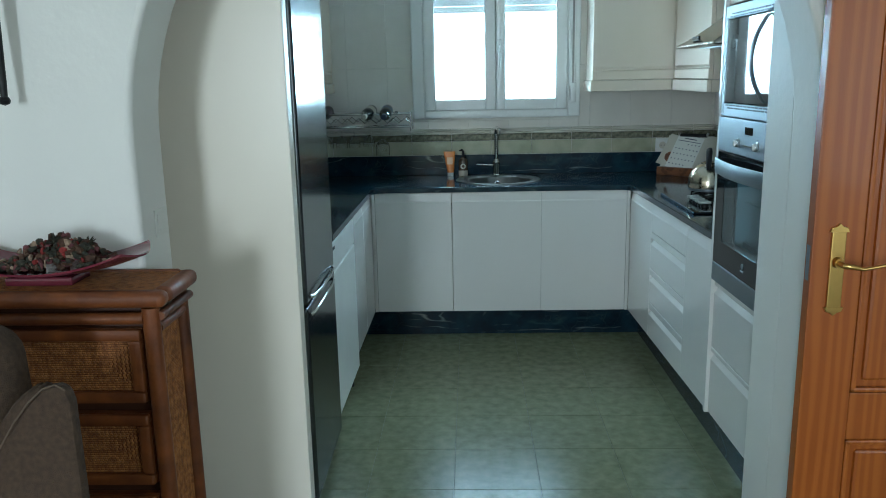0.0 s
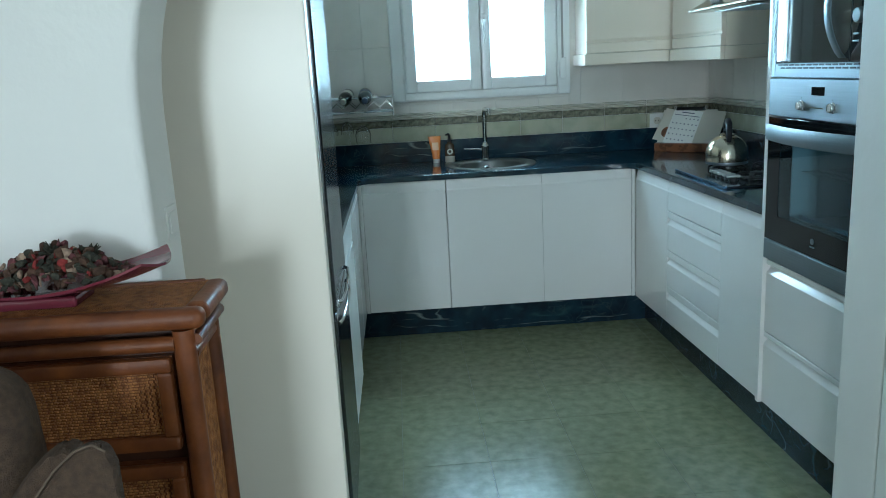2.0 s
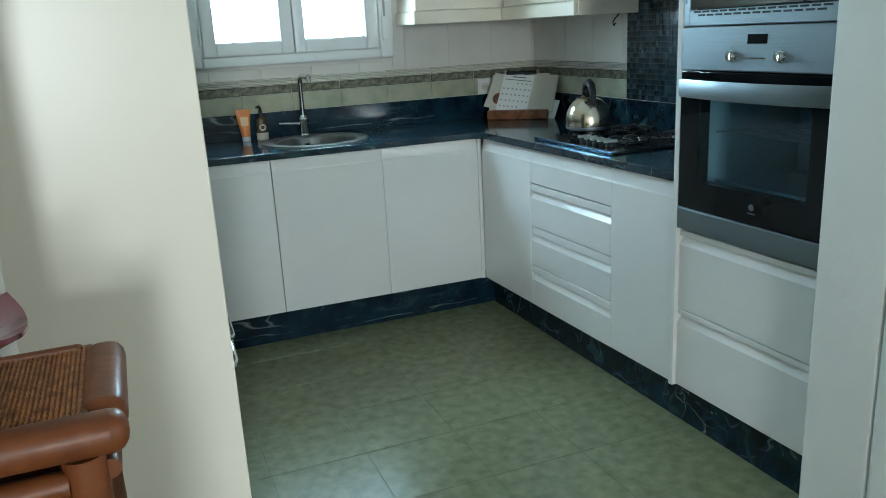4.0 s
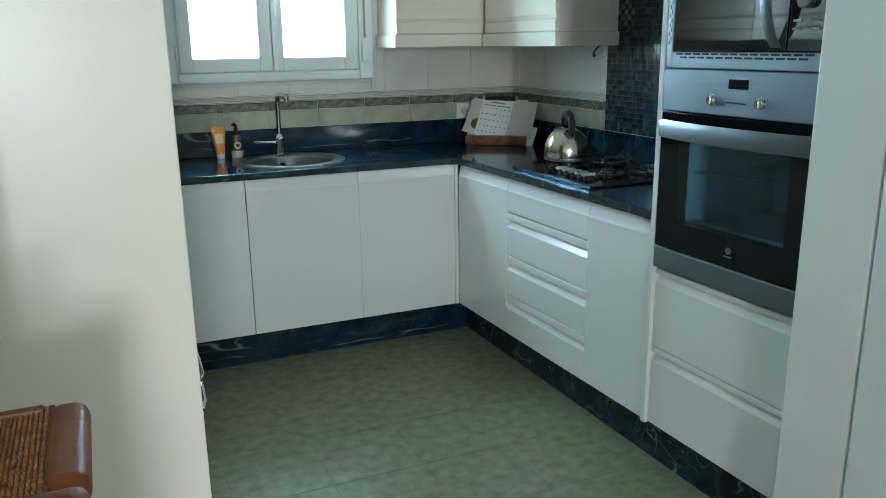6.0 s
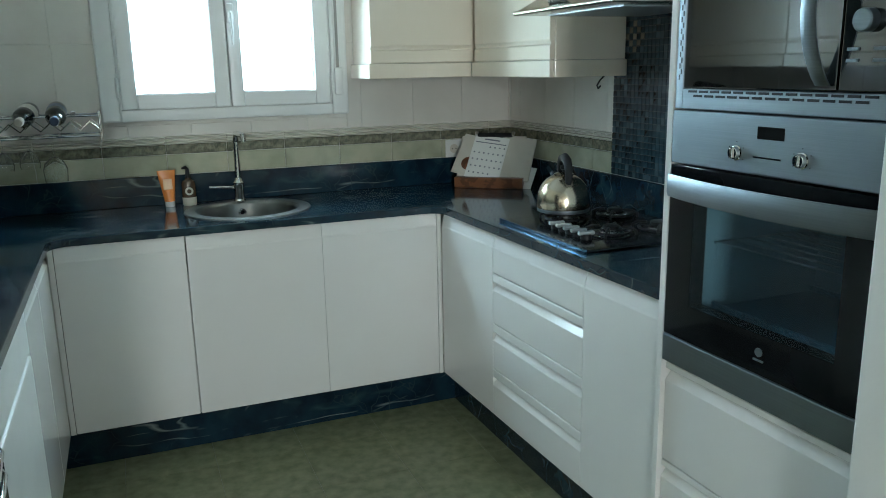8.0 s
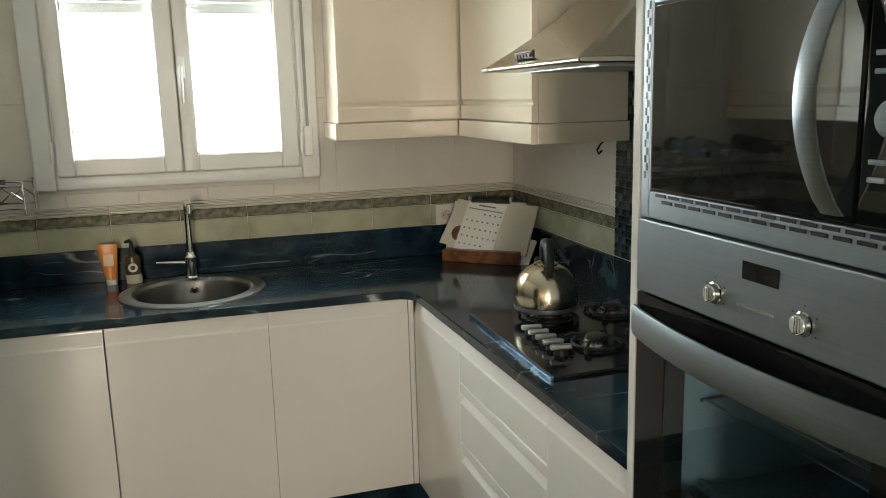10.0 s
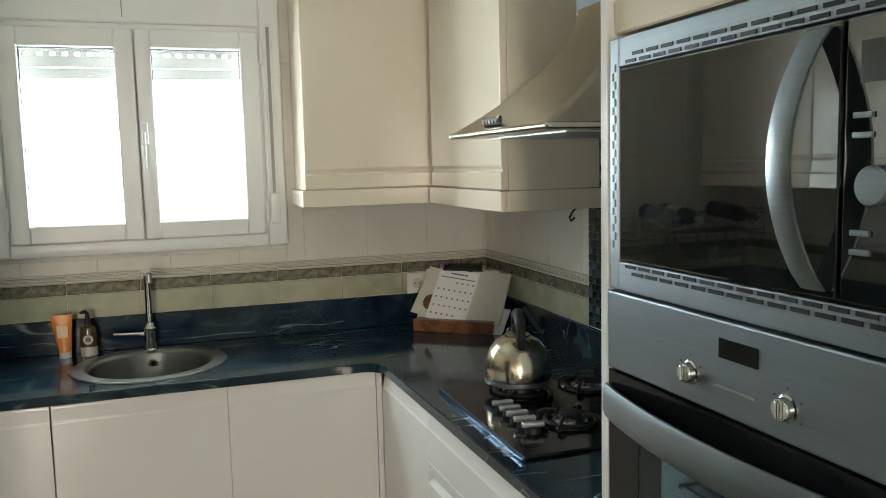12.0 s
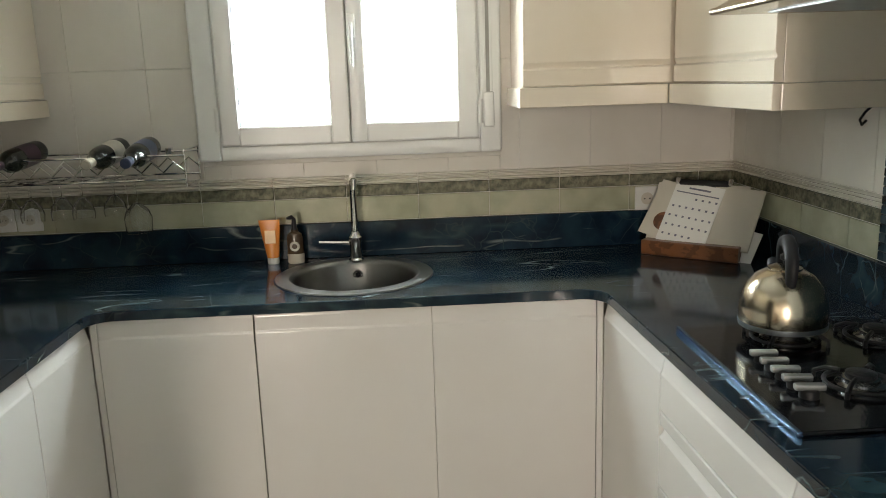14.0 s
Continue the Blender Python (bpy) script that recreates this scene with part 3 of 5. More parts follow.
for y0, y1 in ((2.552, 2.842), (2.845, 3.139)):
    raised_door("door", y0, y1, 1.752, 2.418, lambda c: Vector((TX + 0.02 - c.y, c.x, c.z)), t)

# ---- oven ----
OY0, OY1 = 2.553, 3.139
o = thing("oven", (1.1, 2.845, 0.722), "stainless steel built-in oven with a dark glass door", "oven")
part("body", boxes((TX + 0.045, 1.43, OY0 + 0.01, OY0 + 0.05, 0.722, 1.345), (TX + 0.045, 1.43, OY1 - 0.05, OY1 - 0.01, 0.722, 1.345), (1.36, 1.43, OY0 + 0.051, OY1 - 0.051, 0.722, 1.345),
                   (TX + 0.045, 1.359, OY0 + 0.051, OY1 - 0.051, 0.722, 0.80), (TX + 0.045, 1.359, OY0 + 0.051, OY1 - 0.051, 1.20, 1.345)), PLAST, o)
C0, C1 = OY0 + 0.052, OY1 - 0.052
part("cavity", boxes((TX + 0.05, 1.35, C0, C0 + 0.006, 0.802, 1.198), (TX + 0.05, 1.35, C1 - 0.006, C1, 0.802, 1.198), (1.35, 1.356, C0, C1, 0.802, 1.198),
                     (TX + 0.05, 1.349, C0 + 0.007, C1 - 0.007, 0.802, 0.808), (TX + 0.05, 1.349, C0 + 0.007, C1 - 0.007, 1.192, 1.198)), ENAMEL, o)
tr = part("baking_tray", boxes((TX + 0.08, 1.33, C0 + 0.012, C1 - 0.012, 0.862, 0.865), (TX + 0.08, TX + 0.086, C0 + 0.012, C1 - 0.012, 0.8655, 0.880), (1.324, 1.33, C0 + 0.012, C1 - 0.012, 0.8655, 0.880)), TRAY, o)
rk = bmesh.new()
for k in range(9):
    cyl((TX + 0.09 + 0.03 * k * 1.6, C0 + 0.010, 1.03), (TX + 0.09 + 0.03 * k * 1.6, C1 - 0.010, 1.03), 0.0022, n=6, bm=rk)
for y in (C0 + 0.012, C1 - 0.012):
    cyl((TX + 0.08, y, 1.03), (1.33, y, 1.03), 0.003, n=6, bm=rk)
part("wire_shelf", rk, STEEL, o)
cp = part("control_panel", box(TX - 0.016, TX + 0.03, OY0, OY1, 1.226, 1.351, 0.003), STEEL, o)
part("display", box(TX - 0.0175, TX - 0.01, 2.796, 2.868, 1.302, 1.328, 0.001), BLACKG, cp)
for ky in (2.925, 2.748):
    k = lathe([(0, 0.013), (0.0125, 0.013), (0.0138, 0.011), (0.0142, 0.003), (0.0165, 0.002), (0.0165, 0), (0, 0)], Matrix.Translation((TX - 0.016, ky, 1.268)) @ Matrix.Rotation(radians(-90), 4, "Y"))
    kn = part("knob", k, CHROME, cp)
    part("grip", box(TX - 0.034, TX - 0.028, ky - 0.0035, ky + 0.0035, 1.2565, 1.2795, 0.0025), CHROME, kn)
    for a in (-4, -2, 0, 2, 4):
        x = radians(a * 30)
        part("mark", box(TX - 0.0172, TX - 0.015, ky + 0.024 * math.sin(x) - 0.0006, ky + 0.024 * math.sin(x) + 0.0006, 1.268 + 0.024 * math.cos(x) - 0.001, 1.268 + 0.024 * math.cos(x) + 0.001), PLAST, cp)
part("model_line", box(TX - 0.0172, TX - 0.015, 2.80, 2.875, 1.262, 1.2655), CHROME, cp)


def ring(outer, inner, x0, x1):
    """A flat frame in one piece, standing along y; outer and inner are (y0, y1, z0, z1)."""
    bm = bmesh.new()
    loops = [[bm.verts.new((x, y, z)) for y, z in ((r[0], r[2]), (r[1], r[2]), (r[1], r[3]), (r[0], r[3]))] for x in (x0, x1) for r in (outer, inner)]
    fo, fi, bo, bi = loops
    for k in range(4):
        j = (k + 1) % 4
        for q in ((fo[k], fo[j], fi[j], fi[k]), (bo[k], bi[k], bi[j], bo[j]), (fo[k], bo[k], bo[j], fo[j]), (fi[k], fi[j], bi[j], bi[k])):
            bm.faces.new(q)
    bmesh.ops.recalc_face_normals(bm, faces=bm.faces)
    bmesh.ops.bevel(bm, geom=[e for e in bm.edges if all(v in fo for v in e.verts)], offset=0.002, segments=2, affect="EDGES", profile=0.5)
    return bm


df = ring((OY0, OY1, 0.795, 1.222), (OY0 + 0.080, OY1 - 0.085, 0.885, 1.140), TX - 0.014, TX + 0.030)
od = part("door", df, BLACKG, o, "black glass oven door")
vw = part("viewing_window", box(TX - 0.013, TX - 0.009, OY0 + 0.081, OY1 - 0.086, 0.886, 1.139), OVENW, od, "blue-tinted see-through glass", smooth=False)
vw.visible_shadow = False
part("emblem", cyl((TX - 0.0165, 2.822, 0.846), (TX - 0.013, 2.822, 0.846), 0.010, n=16), STEEL, od)
part("emblem_line", box(TX - 0.0165, TX - 0.013, 2.808, 2.836, 0.826, 0.830), STEEL, od)
part("kick_trim", box(TX - 0.016, TX + 0.03, OY0, OY1, 0.722, 0.793, 0.003), STEEL, o)


def bow_bar(p0, p1, out, bulge, half, thick, n=18, ends=0.012):
    """A flat bar that bows outward between two feet. half: half its width, a vector."""
    bm = bmesh.new()
    p0, p1, out, half = Vector(p0), Vector(p1), Vector(out), Vector(half)
    rings = []
    for k in range(n + 1):
        s = k / n
        c = p0.lerp(p1, s) + out * (ends + bulge * math.sin(math.pi * s) ** 0.8)
        rings.append([bm.verts.new(c + half * a + out * b) for a, b in ((-1, 0), (-1, thick * 0.6), (-0.6, thick), (0.6, thick), (1, thick * 0.6), (1, 0))])
    for a, b in zip(rings, rings[1:]):
        for k in range(6):
            j = (k + 1) % 6
            bm.faces.new((a[k], a[j], b[j], b[k]))
    bm.faces.new(rings[0][::-1])
    bm.faces.new(rings[-1])
    bmesh.ops.recalc_face_normals(bm, faces=bm.faces)
    return bm


oh = part("handle", bow_bar((TX - 0.014, OY0 + 0.002, 1.172), (TX - 0.014, OY1 - 0.002, 1.172), (-1, 0, 0), 0.034, (0, 0, 0.027), 0.008, ends=0.004), STEEL, od)

# ---- microwave ----
mw = thing("microwave", (1.1, 2.845, 1.352), "stainless steel built-in microwave with dark glass and bowed handle", "microwave")
part("body", box(TX + 0.02, 1.4, OY0 + 0.02, OY1 - 0.02, 1.356, 1.738), PLAST, mw)
fr = frame_of(OY0, OY1, 1.354, 1.744, (0.022, 0.026, 0.046, 0.044), 0, 0.024, 0.002)
for v in fr.verts:
    v.co = Vector((TX - 0.012 + v.co.y, v.co.x, v.co.z))
bmesh.ops.recalc_face_normals(fr, faces=fr.faces)
mf = part("trim_frame", fr, STEEL, mw)
for row, (z, off) in enumerate(((1.7055, 0.0), (1.7155, 0.018), (1.3945, 0.0), (1.3845, 0.018))):
    k = OY0 + 0.045 + off
    while k < OY1 - 0.07:
        part("vent_slot", box(TX - 0.0128, TX - 0.0105, k, k + 0.027, z - 0.0026, z + 0.0026), PLAST, mf)
        k += 0.036
for k in range(11):
    for c in range(2):
        z = 1.42 + 0.026 * k + 0.013 * c
        part("vent_slot", box(TX - 0.0128, TX - 0.0105, OY1 - 0.012 - 0.006 * c - 0.002, OY1 - 0.012 - 0.006 * c + 0.002, z, z + 0.012), PLAST, mf)
md = part("door", box(TX - 0.010, TX + 0.018, 2.690, OY1 - 0.027, 1.402, 1.698, 0.003), MWGLASS, mw, "dark glass microwave door")
pan = part("control_panel", box(TX - 0.010, TX + 0.018, OY0 + 0.024, 2.686, 1.402, 1.698, 0.003), MWGLASS, mw)
part("display", box(TX - 0.0115, TX - 0.008, 2.60, 2.665, 1.630, 1.672), OVENG, pan)
part("knob", lathe([(0, 0.022), (0.018, 0.022), (0.0205, 0.019), (0.021, 0), (0, 0)], Matrix.Translation((TX - 0.010, 2.632, 1.527)) @ Matrix.Rotation(radians(-90), 4, "Y")), STEEL, pan)
for bz in (1.598, 1.578, 1.478, 1.458):
    for by in (2.660, 2.605):
        part("button", box(TX - 0.0135, TX - 0.008, by - 0.012, by + 0.012, bz - 0.003, bz + 0.003, 0.001), STEEL, pan)
part("handle", bow_bar((TX - 0.010, 2.716, 1.412), (TX - 0.010, 2.716, 1.692), (-1, 0, 0), 0.052, (0, 0.0165, 0), 0.006, ends=0.003), STEEL, md)

# the whole stack stands slightly skewed to the wall
SKEW = Matrix.Translation((TX, 3.165, 0)) @ Matrix.Rotation(radians(1.1), 4, "Z") @ Matrix.Translation((-TX, -3.165, 0))
for ob in (t, o, mw):
    ob.matrix_basis = SKEW @ Matrix.Translation(ob.location)

# ---- wall cabinets ----
UZ0, UZR, UZ1, UY, UX = 1.413, 1.476, 2.42, 4.888, 1.163
w = thing("wall_cabinet", (0.95, 5.03, UZ0), "glossy ivory wall cabinet with a panelled door beside the window", "cabinet", "wall cabinets")
part("body", box(0.690, 1.20, UY + 0.022, WN - 0.008, UZR, UZ1, 0.001), IVORY, w)
raised_door("door", 0.690, 1.160, UZR + 0.002, UZ1, lambda c: Vector((c.x, UY + 0.02 - c.y, c.z)), w)
part("light_rail", box(0.676, UX - 0.012, UY - 0.012, UY + 0.010, UZ0, UZR - 0.001, 0.003), IVORY, w)
part("light_rail", box(0.676, 0.698, UY + 0.0105, WN - 0.008, UZ0, UZR - 0.001, 0.003), IVORY, w)
w = thing("wall_cabinet", (1.33, 4.5, UZ0), "glossy ivory wall cabinet with a panelled door beside the cooker hood", "cabinet", "wall cabinets")
part("body", box(UX + 0.022, WE - 0.008, 4.19, 4.862, UZR, UZ1, 0.001), IVORY, w)
raised_door("door", 4.19, 4.862, UZR + 0.002, UZ1, lambda c: Vector((UX + 0.02 - c.y, c.x, c.z)), w)
part("light_rail", box(UX - 0.011, UX + 0.011, 4.175, UY - 0.013, UZ0, UZR - 0.001, 0.003), IVORY, w)
part("light_rail", box(UX + 0.0115, WE - 0.008, 4.175, 4.197, UZ0, UZR - 0.001, 0.003), IVORY, w)
for y0, y1 in ((3.25, 3.87), (3.873, 4.50), (4.503, WN - 0.008)):
    w = thing("wall_cabinet", (-1.05, (y0 + y1) / 2, UZ0 + 0.015), "glossy ivory wall cabinet with a panelled door over the fridge run", "cabinet", "wall cabinets")
    part("body", box(WW + 0.002, -0.922, y0, y1, UZR + 0.01, UZ1), IVORY, w)
    raised_door("door", y0 + 0.001, y1 - 0.001, UZR + 0.012, UZ1, lambda c: Vector((-0.92 + c.y, c.x, c.z)), w)
    part("light_rail", box(-0.91, -0.888, y0, y1, UZ0 + 0.015, UZR + 0.009, 0.003), IVORY, w)

# ---- fridge ----
f = thing("fridge", (-0.9, 2.92, 0), "tall dark stainless steel fridge freezer", "fridge")
part("body", box(WW + 0.035, -0.645, 2.63, 3.212, 0.03, 1.90, 0.006), FRIDGE, f)
part("door", box(-0.64, -0.584, 2.622, 3.213, 0.775, 1.90, 0.012, seg=3), FRIDGE, f)
part("door", box(-0.64, -0.584, 2.622, 3.213, 0.06, 0.765, 0.012, seg=3), FRIDGE, f)
part("handle", tube([(-0.583, 2.66, 0.800), (-0.573, 2.69, 0.795), (-0.566, 2.80, 0.790), (-0.566, 3.0, 0.787), (-0.573, 3.12, 0.785), (-0.583, 3.15, 0.783)], 0.0065, flat=0.8), CHROME, f)
part("handle", tube([(-0.583, 2.66, 0.735), (-0.573, 2.69, 0.738), (-0.566, 2.80, 0.742), (-0.566, 3.0, 0.742), (-0.573, 3.12, 0.738), (-0.583, 3.15, 0.735)], 0.0065, flat=0.8), CHROME, f)
for fy in (2.68, 3.15):
    for fx in (-0.68, -1.1):
        part("foot", cyl((fx, fy, 0), (fx, fy, 0.031), 0.02, n=14), PLAST, f)

f.matrix_basis = Matrix.Translation((-0.584, 2.622, 0)) @ Matrix.Rotation(radians(1.2), 4, "Z") @ Matrix.Translation((0.584, -2.622, 0)) @ Matrix.Translation(f.location)

# ---- sink and tap ----
s = thing("sink", (0.13, 4.868, 0.73), "round stainless steel sink let into the worktop", "sink")
part("bowl", lathe([(0.0, -0.165), (0.03, -0.166), (0.15, -0.16), (0.178, -0.14), (0.19, -0.10), (0.196, -0.012), (0.200, -0.003), (0.206, 0.001)], Matrix.Translation((0.13, 4.868, 0.9005)), 48), SINKS, s)
part("rim", lathe([(0.204, -0.002), (0.207, 0.003), (0.212, 0.005), (0.236, 0.004), (0.246, 0.005), (0.253, 0.004), (0.256, 0.0), (0.23, -0.001)], Matrix.Translation((0.13, 4.868, 0.9008)), 56), SINKS, s)
part("drain", lathe([(0, 0.004), (0.02, 0.005), (0.038, 0.006), (0.042, 0.001)], Matrix.Translation((0.13, 4.868, 0.736)), 24), CHROME, s)
part("overflow", cyl((0.13, 5.058, 0.855), (0.13, 5.066, 0.857), 0.017, n=20), CHROME, s)
part("overflow_hole", cyl((0.13, 5.0565, 0.855), (0.13, 5.06, 0.8555), 0.009, n=16), PLAST, s)
fa = thing("tap", (0.126, 5.085, 0.905), "tall chrome kitchen tap behind the sink", "tap")
part("base", lathe([(0.0, 0), (0.027, 0), (0.027, 0.006), (0.022, 0.012), (0.021, 0.06), (0.024, 0.066), (0.024, 0.085), (0.018, 0.092), (0.015, 0.105), (0.0, 0.105)], Matrix.Translation((0.126, 5.085, 0.9)), 24), CHROME, fa)
sp = [(0.126, 5.085, 1.0), (0.126, 5.085, 1.15), (0.127, 5.083, 1.178), (0.128, 5.07, 1.194), (0.130, 5.045, 1.199), (0.136, 4.97, 1.198), (0.139, 4.935, 1.196)]
part("spout", tube(sp, 0.0125, 14), CHROME, fa)
part("nozzle", cyl((0.139, 4.938, 1.200), (0.139, 4.932, 1.170), 0.012, 0.011, 14), CHROME, fa)
part("lever", tube([(0.126, 5.085, 0.962), (0.09, 5.083, 0.966), (0.0, 5.078, 0.972)], [0.011, 0.006, 0.005], 10), CHROME, fa)

# ---- things by the sink ----
tu = thing("cream_tube", (-0.165, 5.10, 0.9), "orange squeeze tube standing on its cap", "tube")
part("cap", lathe([(0, 0), (0.019, 0), (0.020, 0.003), (0.020, 0.022), (0, 0.022)], Matrix.Translation((-0.163, 5.095, 0.9005))), WPLAST, tu)
bm = bmesh.new()
rings = []
for k in range(9):
    a = k / 8
    hw, hd, z = 0.021 + 0.016 * a, 0.019 * (1 - a) + 0.0015, 0.923 + 0.132 * a
    rings.append([bm.verts.new((-0.163 - 0.006 * a + hw * math.cos(q), 5.095 + hd * math.sin(q), z)) for q in [2 * math.pi * j / 18 for j in range(18)]])
for a, b in zip(rings, rings[1:]):
    for k in range(18):
        bm.faces.new((a[k], a[(k + 1) % 18], b[(k + 1) % 18], b[k]))
bm.faces.new(rings[0][::-1]), bm.faces.new(rings[-1])
part("body", bm, ORANGE, tu)
lb = box(-0.185, -0.148, 5.0765, 5.079, 0.975, 1.02, 0.001)
bmesh.ops.rotate(lb, verts=lb.verts, cent=(-0.166, 5.078, 0.975), matrix=Matrix.Rotation(radians(-7), 3, "X"))
part("label", lb, mat("pale_label", (0.80, 0.52, 0.30), 0.4), tu)
so = thing("soap_bottle", (-0.083, 5.09, 0.9), "dark pump soap bottle with a round label", "bottle")
part("body", lathe([(0, 0), (0.026, 0), (0.029, 0.004), (0.029, 0.035)], Matrix.Translation((-0.083, 5.09, 0.9005)) @ Matrix.Diagonal((1.0, 0.75, 1, 1))), LABEL, so)
part("shoulder", lathe([(0.029, 0.035), (0.029, 0.09), (0.025, 0.104), (0.012, 0.112), (0.012, 0.12), (0, 0.12)], Matrix.Translation((-0.083, 5.09, 0.9005)) @ Matrix.Diagonal((1.0, 0.75, 1, 1))), AMBER, so)
part("pump", tube([(-0.083, 5.09, 1.018), (-0.083, 5.09, 1.056), (-0.090, 5.085, 1.063), (-0.105, 5.075, 1.061)], [0.011, 0.007, 0.008, 0.004], 12), PLAST, so)
part("label", cyl((-0.083, 5.0665, 0.963), (-0.083, 5.069, 0.963), 0.017, n=24), LABEL, so)
part("label_mark", cyl((-0.083, 5.0658, 0.963), (-0.083, 5.067, 0.963), 0.009, n=18), AMBER, so)

# ---- calendar on its stand in the corner ----
CA, CB = Vector((1.115, 5.0, 0.9005)), Vector((1.368, 4.795, 0.9005))
ex = (CB - CA).normalized()
ey = Vector((-ex.y, ex.x, 0))           # away from the room
CM = Matrix.Translation((CA + CB) / 2) @ Matrix((ex, ey, (0, 0, 1))).transposed().to_4x4()
LEAN = CM @ Matrix.Translation((0, 0.012, 0.04)) @ Matrix.Rotation(radians(-33), 4, "X")
ca = thing("desk_calendar", ((CA + CB) / 2), "paper calendar clipped to a board on a reddish wooden stand", "calendar")


def put(bm, m):
    bm.transform(m)
    return bm


part("stand", put(box(-0.163, 0.163, -0.012, 0.045, 0, 0.05, 0.004), CM), WALNUT, ca)
part("back_board", put(box(-0.165, 0.150, 0.014, 0.019, 0.0, 0.235, 0.002), LEAN), CARD, ca)
part("notebook", put(box(0.02, 0.185, 0.004, 0.013, 0.012, 0.232, 0.002), LEAN @ Matrix.Rotation(radians(5), 4, "Y")), CARD, ca)
part("loose_sheet", put(box(0.10, 0.200, 0.020, 0.022, -0.02, 0.11), LEAN @ Matrix.Rotation(radians(11), 4, "Y")), PAPER, ca)
part("loose_sheet", put(box(-0.200, -0.06, 0.009, 0.012, -0.005, 0.205, 0.001), LEAN @ Matrix.Rotation(radians(13), 4, "Y")), CARD, ca)
SH = LEAN @ Matrix.Translation((-0.03, 0, 0)) @ Matrix.Rotation(radians(8), 4, "Y")
pg = part("page", put(box(-0.095, 0.075, 0.0, 0.003, 0.002, 0.225), SH), PAPER, ca)
DAYS = 30
for k in range(DAYS):
    c, r = (k + 3) % 7, (k + 3) // 7
    x, z = -0.082 + 0.0235 * c, 0.165 - 0.035 * r
    part("day_mark", put(box(x, x + 0.007, -0.0007, 0.001, z, z + 0.007), SH), INK, pg)
part("month_bar", put(box(-0.045, 0.030, -0.0007, 0.001, 0.203, 0.209), SH), INK, pg)
part("weekday_bar", put(box(-0.085, 0.065, -0.0007, 0.001, 0.186, 0.190), SH), INK, pg)
part("round_print", put(cyl((-0.115, 0.0075, 0.085), (-0.115, 0.0095, 0.085), 0.034, n=24), LEAN), WALNUT, ca)
part("clip", put(box(-0.085, 0.085, -0.008, 0.02, 0.222, 0.242, 0.005), LEAN), IRON, ca)
for cx in (-0.09, 0.09):
    part("clip_knob", put(lathe([(0, -0.012), (0.008, -0.010), (0.010, 0), (0.008, 0.010), (0, 0.012)], LEAN @ Matrix.Translation((cx, -0.004, 0.236)), 14), Matrix()), CHROME, ca)

# ---- hob ----
hb = thing("gas_hob", (1.19, 3.865, 0.9), "black glass gas hob with four burners and silver knobs", "hob")
part("plate", box(0.946, 1.45, 3.575, 4.152, 0.9006, 0.909, 0.003), HOBG, hb)
part("front_trim", box(0.938, 0.948, 3.570, 4.157, 0.9006, 0.912, 0.002), mat("trim_steel", (0.13, 0.23, 0.37), 0.25, 1.0), hb)
BURNER = mat("burner_alloy", (0.55, 0.56, 0.56), 0.22, 1.0, scale=20)
BURN = ((1.145, 4.035, 0.042), (1.345, 4.015, 0.034), (1.155, 3.755, 0.034), (1.345, 3.735, 0.048))
for bx, by, br in BURN:
    b = part("burner", lathe([(0, 0), (br + 0.012, 0), (br + 0.012, 0.006), (br, 0.010), (br, 0.018), (br - 0.006, 0.020), (0, 0.020)], Matrix.Translation((bx, by, 0.909)), 28), BURNER, hb)
    part("cap", lathe([(0, 0.030), (br * 0.6, 0.030), (br * 0.82, 0.027), (br * 0.84, 0.020), (0, 0.020)], Matrix.Translation((bx, by, 0.909)), 28), IRON, b)
    g = bmesh.new()
    tube([(bx + (br + 0.03) * math.cos(2 * math.pi * k / 28), by + (br + 0.03) * math.sin(2 * math.pi * k / 28), 0.917) for k in range(29)], 0.0045, 8, g)
    for k in range(4):
        a = math.pi / 4 + k * math.pi / 2
        c, q = math.cos(a), math.sin(a)
        r1 = br + 0.05
        tube([(bx + r1 * c, by + r1 * q, 0.9095), (bx + r1 * c, by + r1 * q, 0.922), (bx + (br + 0.03) * c, by + (br + 0.03) * q, 0.932), (bx + (br + 0.004) * c, by + (br + 0.004) * q, 0.933)], 0.005, 8, g)
    part("grate", g, IRON, hb)
for k in range(5):
    ky = 3.905 - 0.047 * k
    kn = part("knob", lathe([(0, 0.016), (0.015, 0.016), (0.018, 0.012), (0.019, 0.0), (0, 0)], Matrix.Translation((1.035, ky, 0.909)), 22), IRON, hb)
    part("grip", put(box(-0.028, 0.028, -0.0085, 0.0085, 0.014, 0.026, 0.003), Matrix.Translation((1.035, ky, 0.909)) @ Matrix.Rotation(radians(-8), 4, "Z")), SATIN, kn)

# ---- kettle ----
KM = Matrix.Translation((1.142, 4.045, 0.9395)) @ Matrix.Diagonal((0.97, 0.97, 0.95, 1))
ke = thing("kettle", (1.142, 4.045, 0.9395), "whistling stainless steel kettle with a black handle on the hob", "kettle")
part("body", lathe([(0, 0), (0.088, 0), (0.096, 0.004), (0.098, 0.014), (0.098, 0.045), (0.094, 0.072), (0.083, 0.100), (0.064, 0.124), (0.042, 0.137), (0.036, 0.139)], KM, 44), KETT, ke)
part("base_band", lathe([(0.089, 0.0), (0.0975, 0.003), (0.0985, 0.010), (0.0985, 0.015), (0.097, 0.016)], KM, 44), STEEL, ke)
part("lid", lathe([(0.037, 0.1385), (0.037, 0.143), (0.022, 0.150), (0.0, 0.151)], KM, 28), KETT, ke)
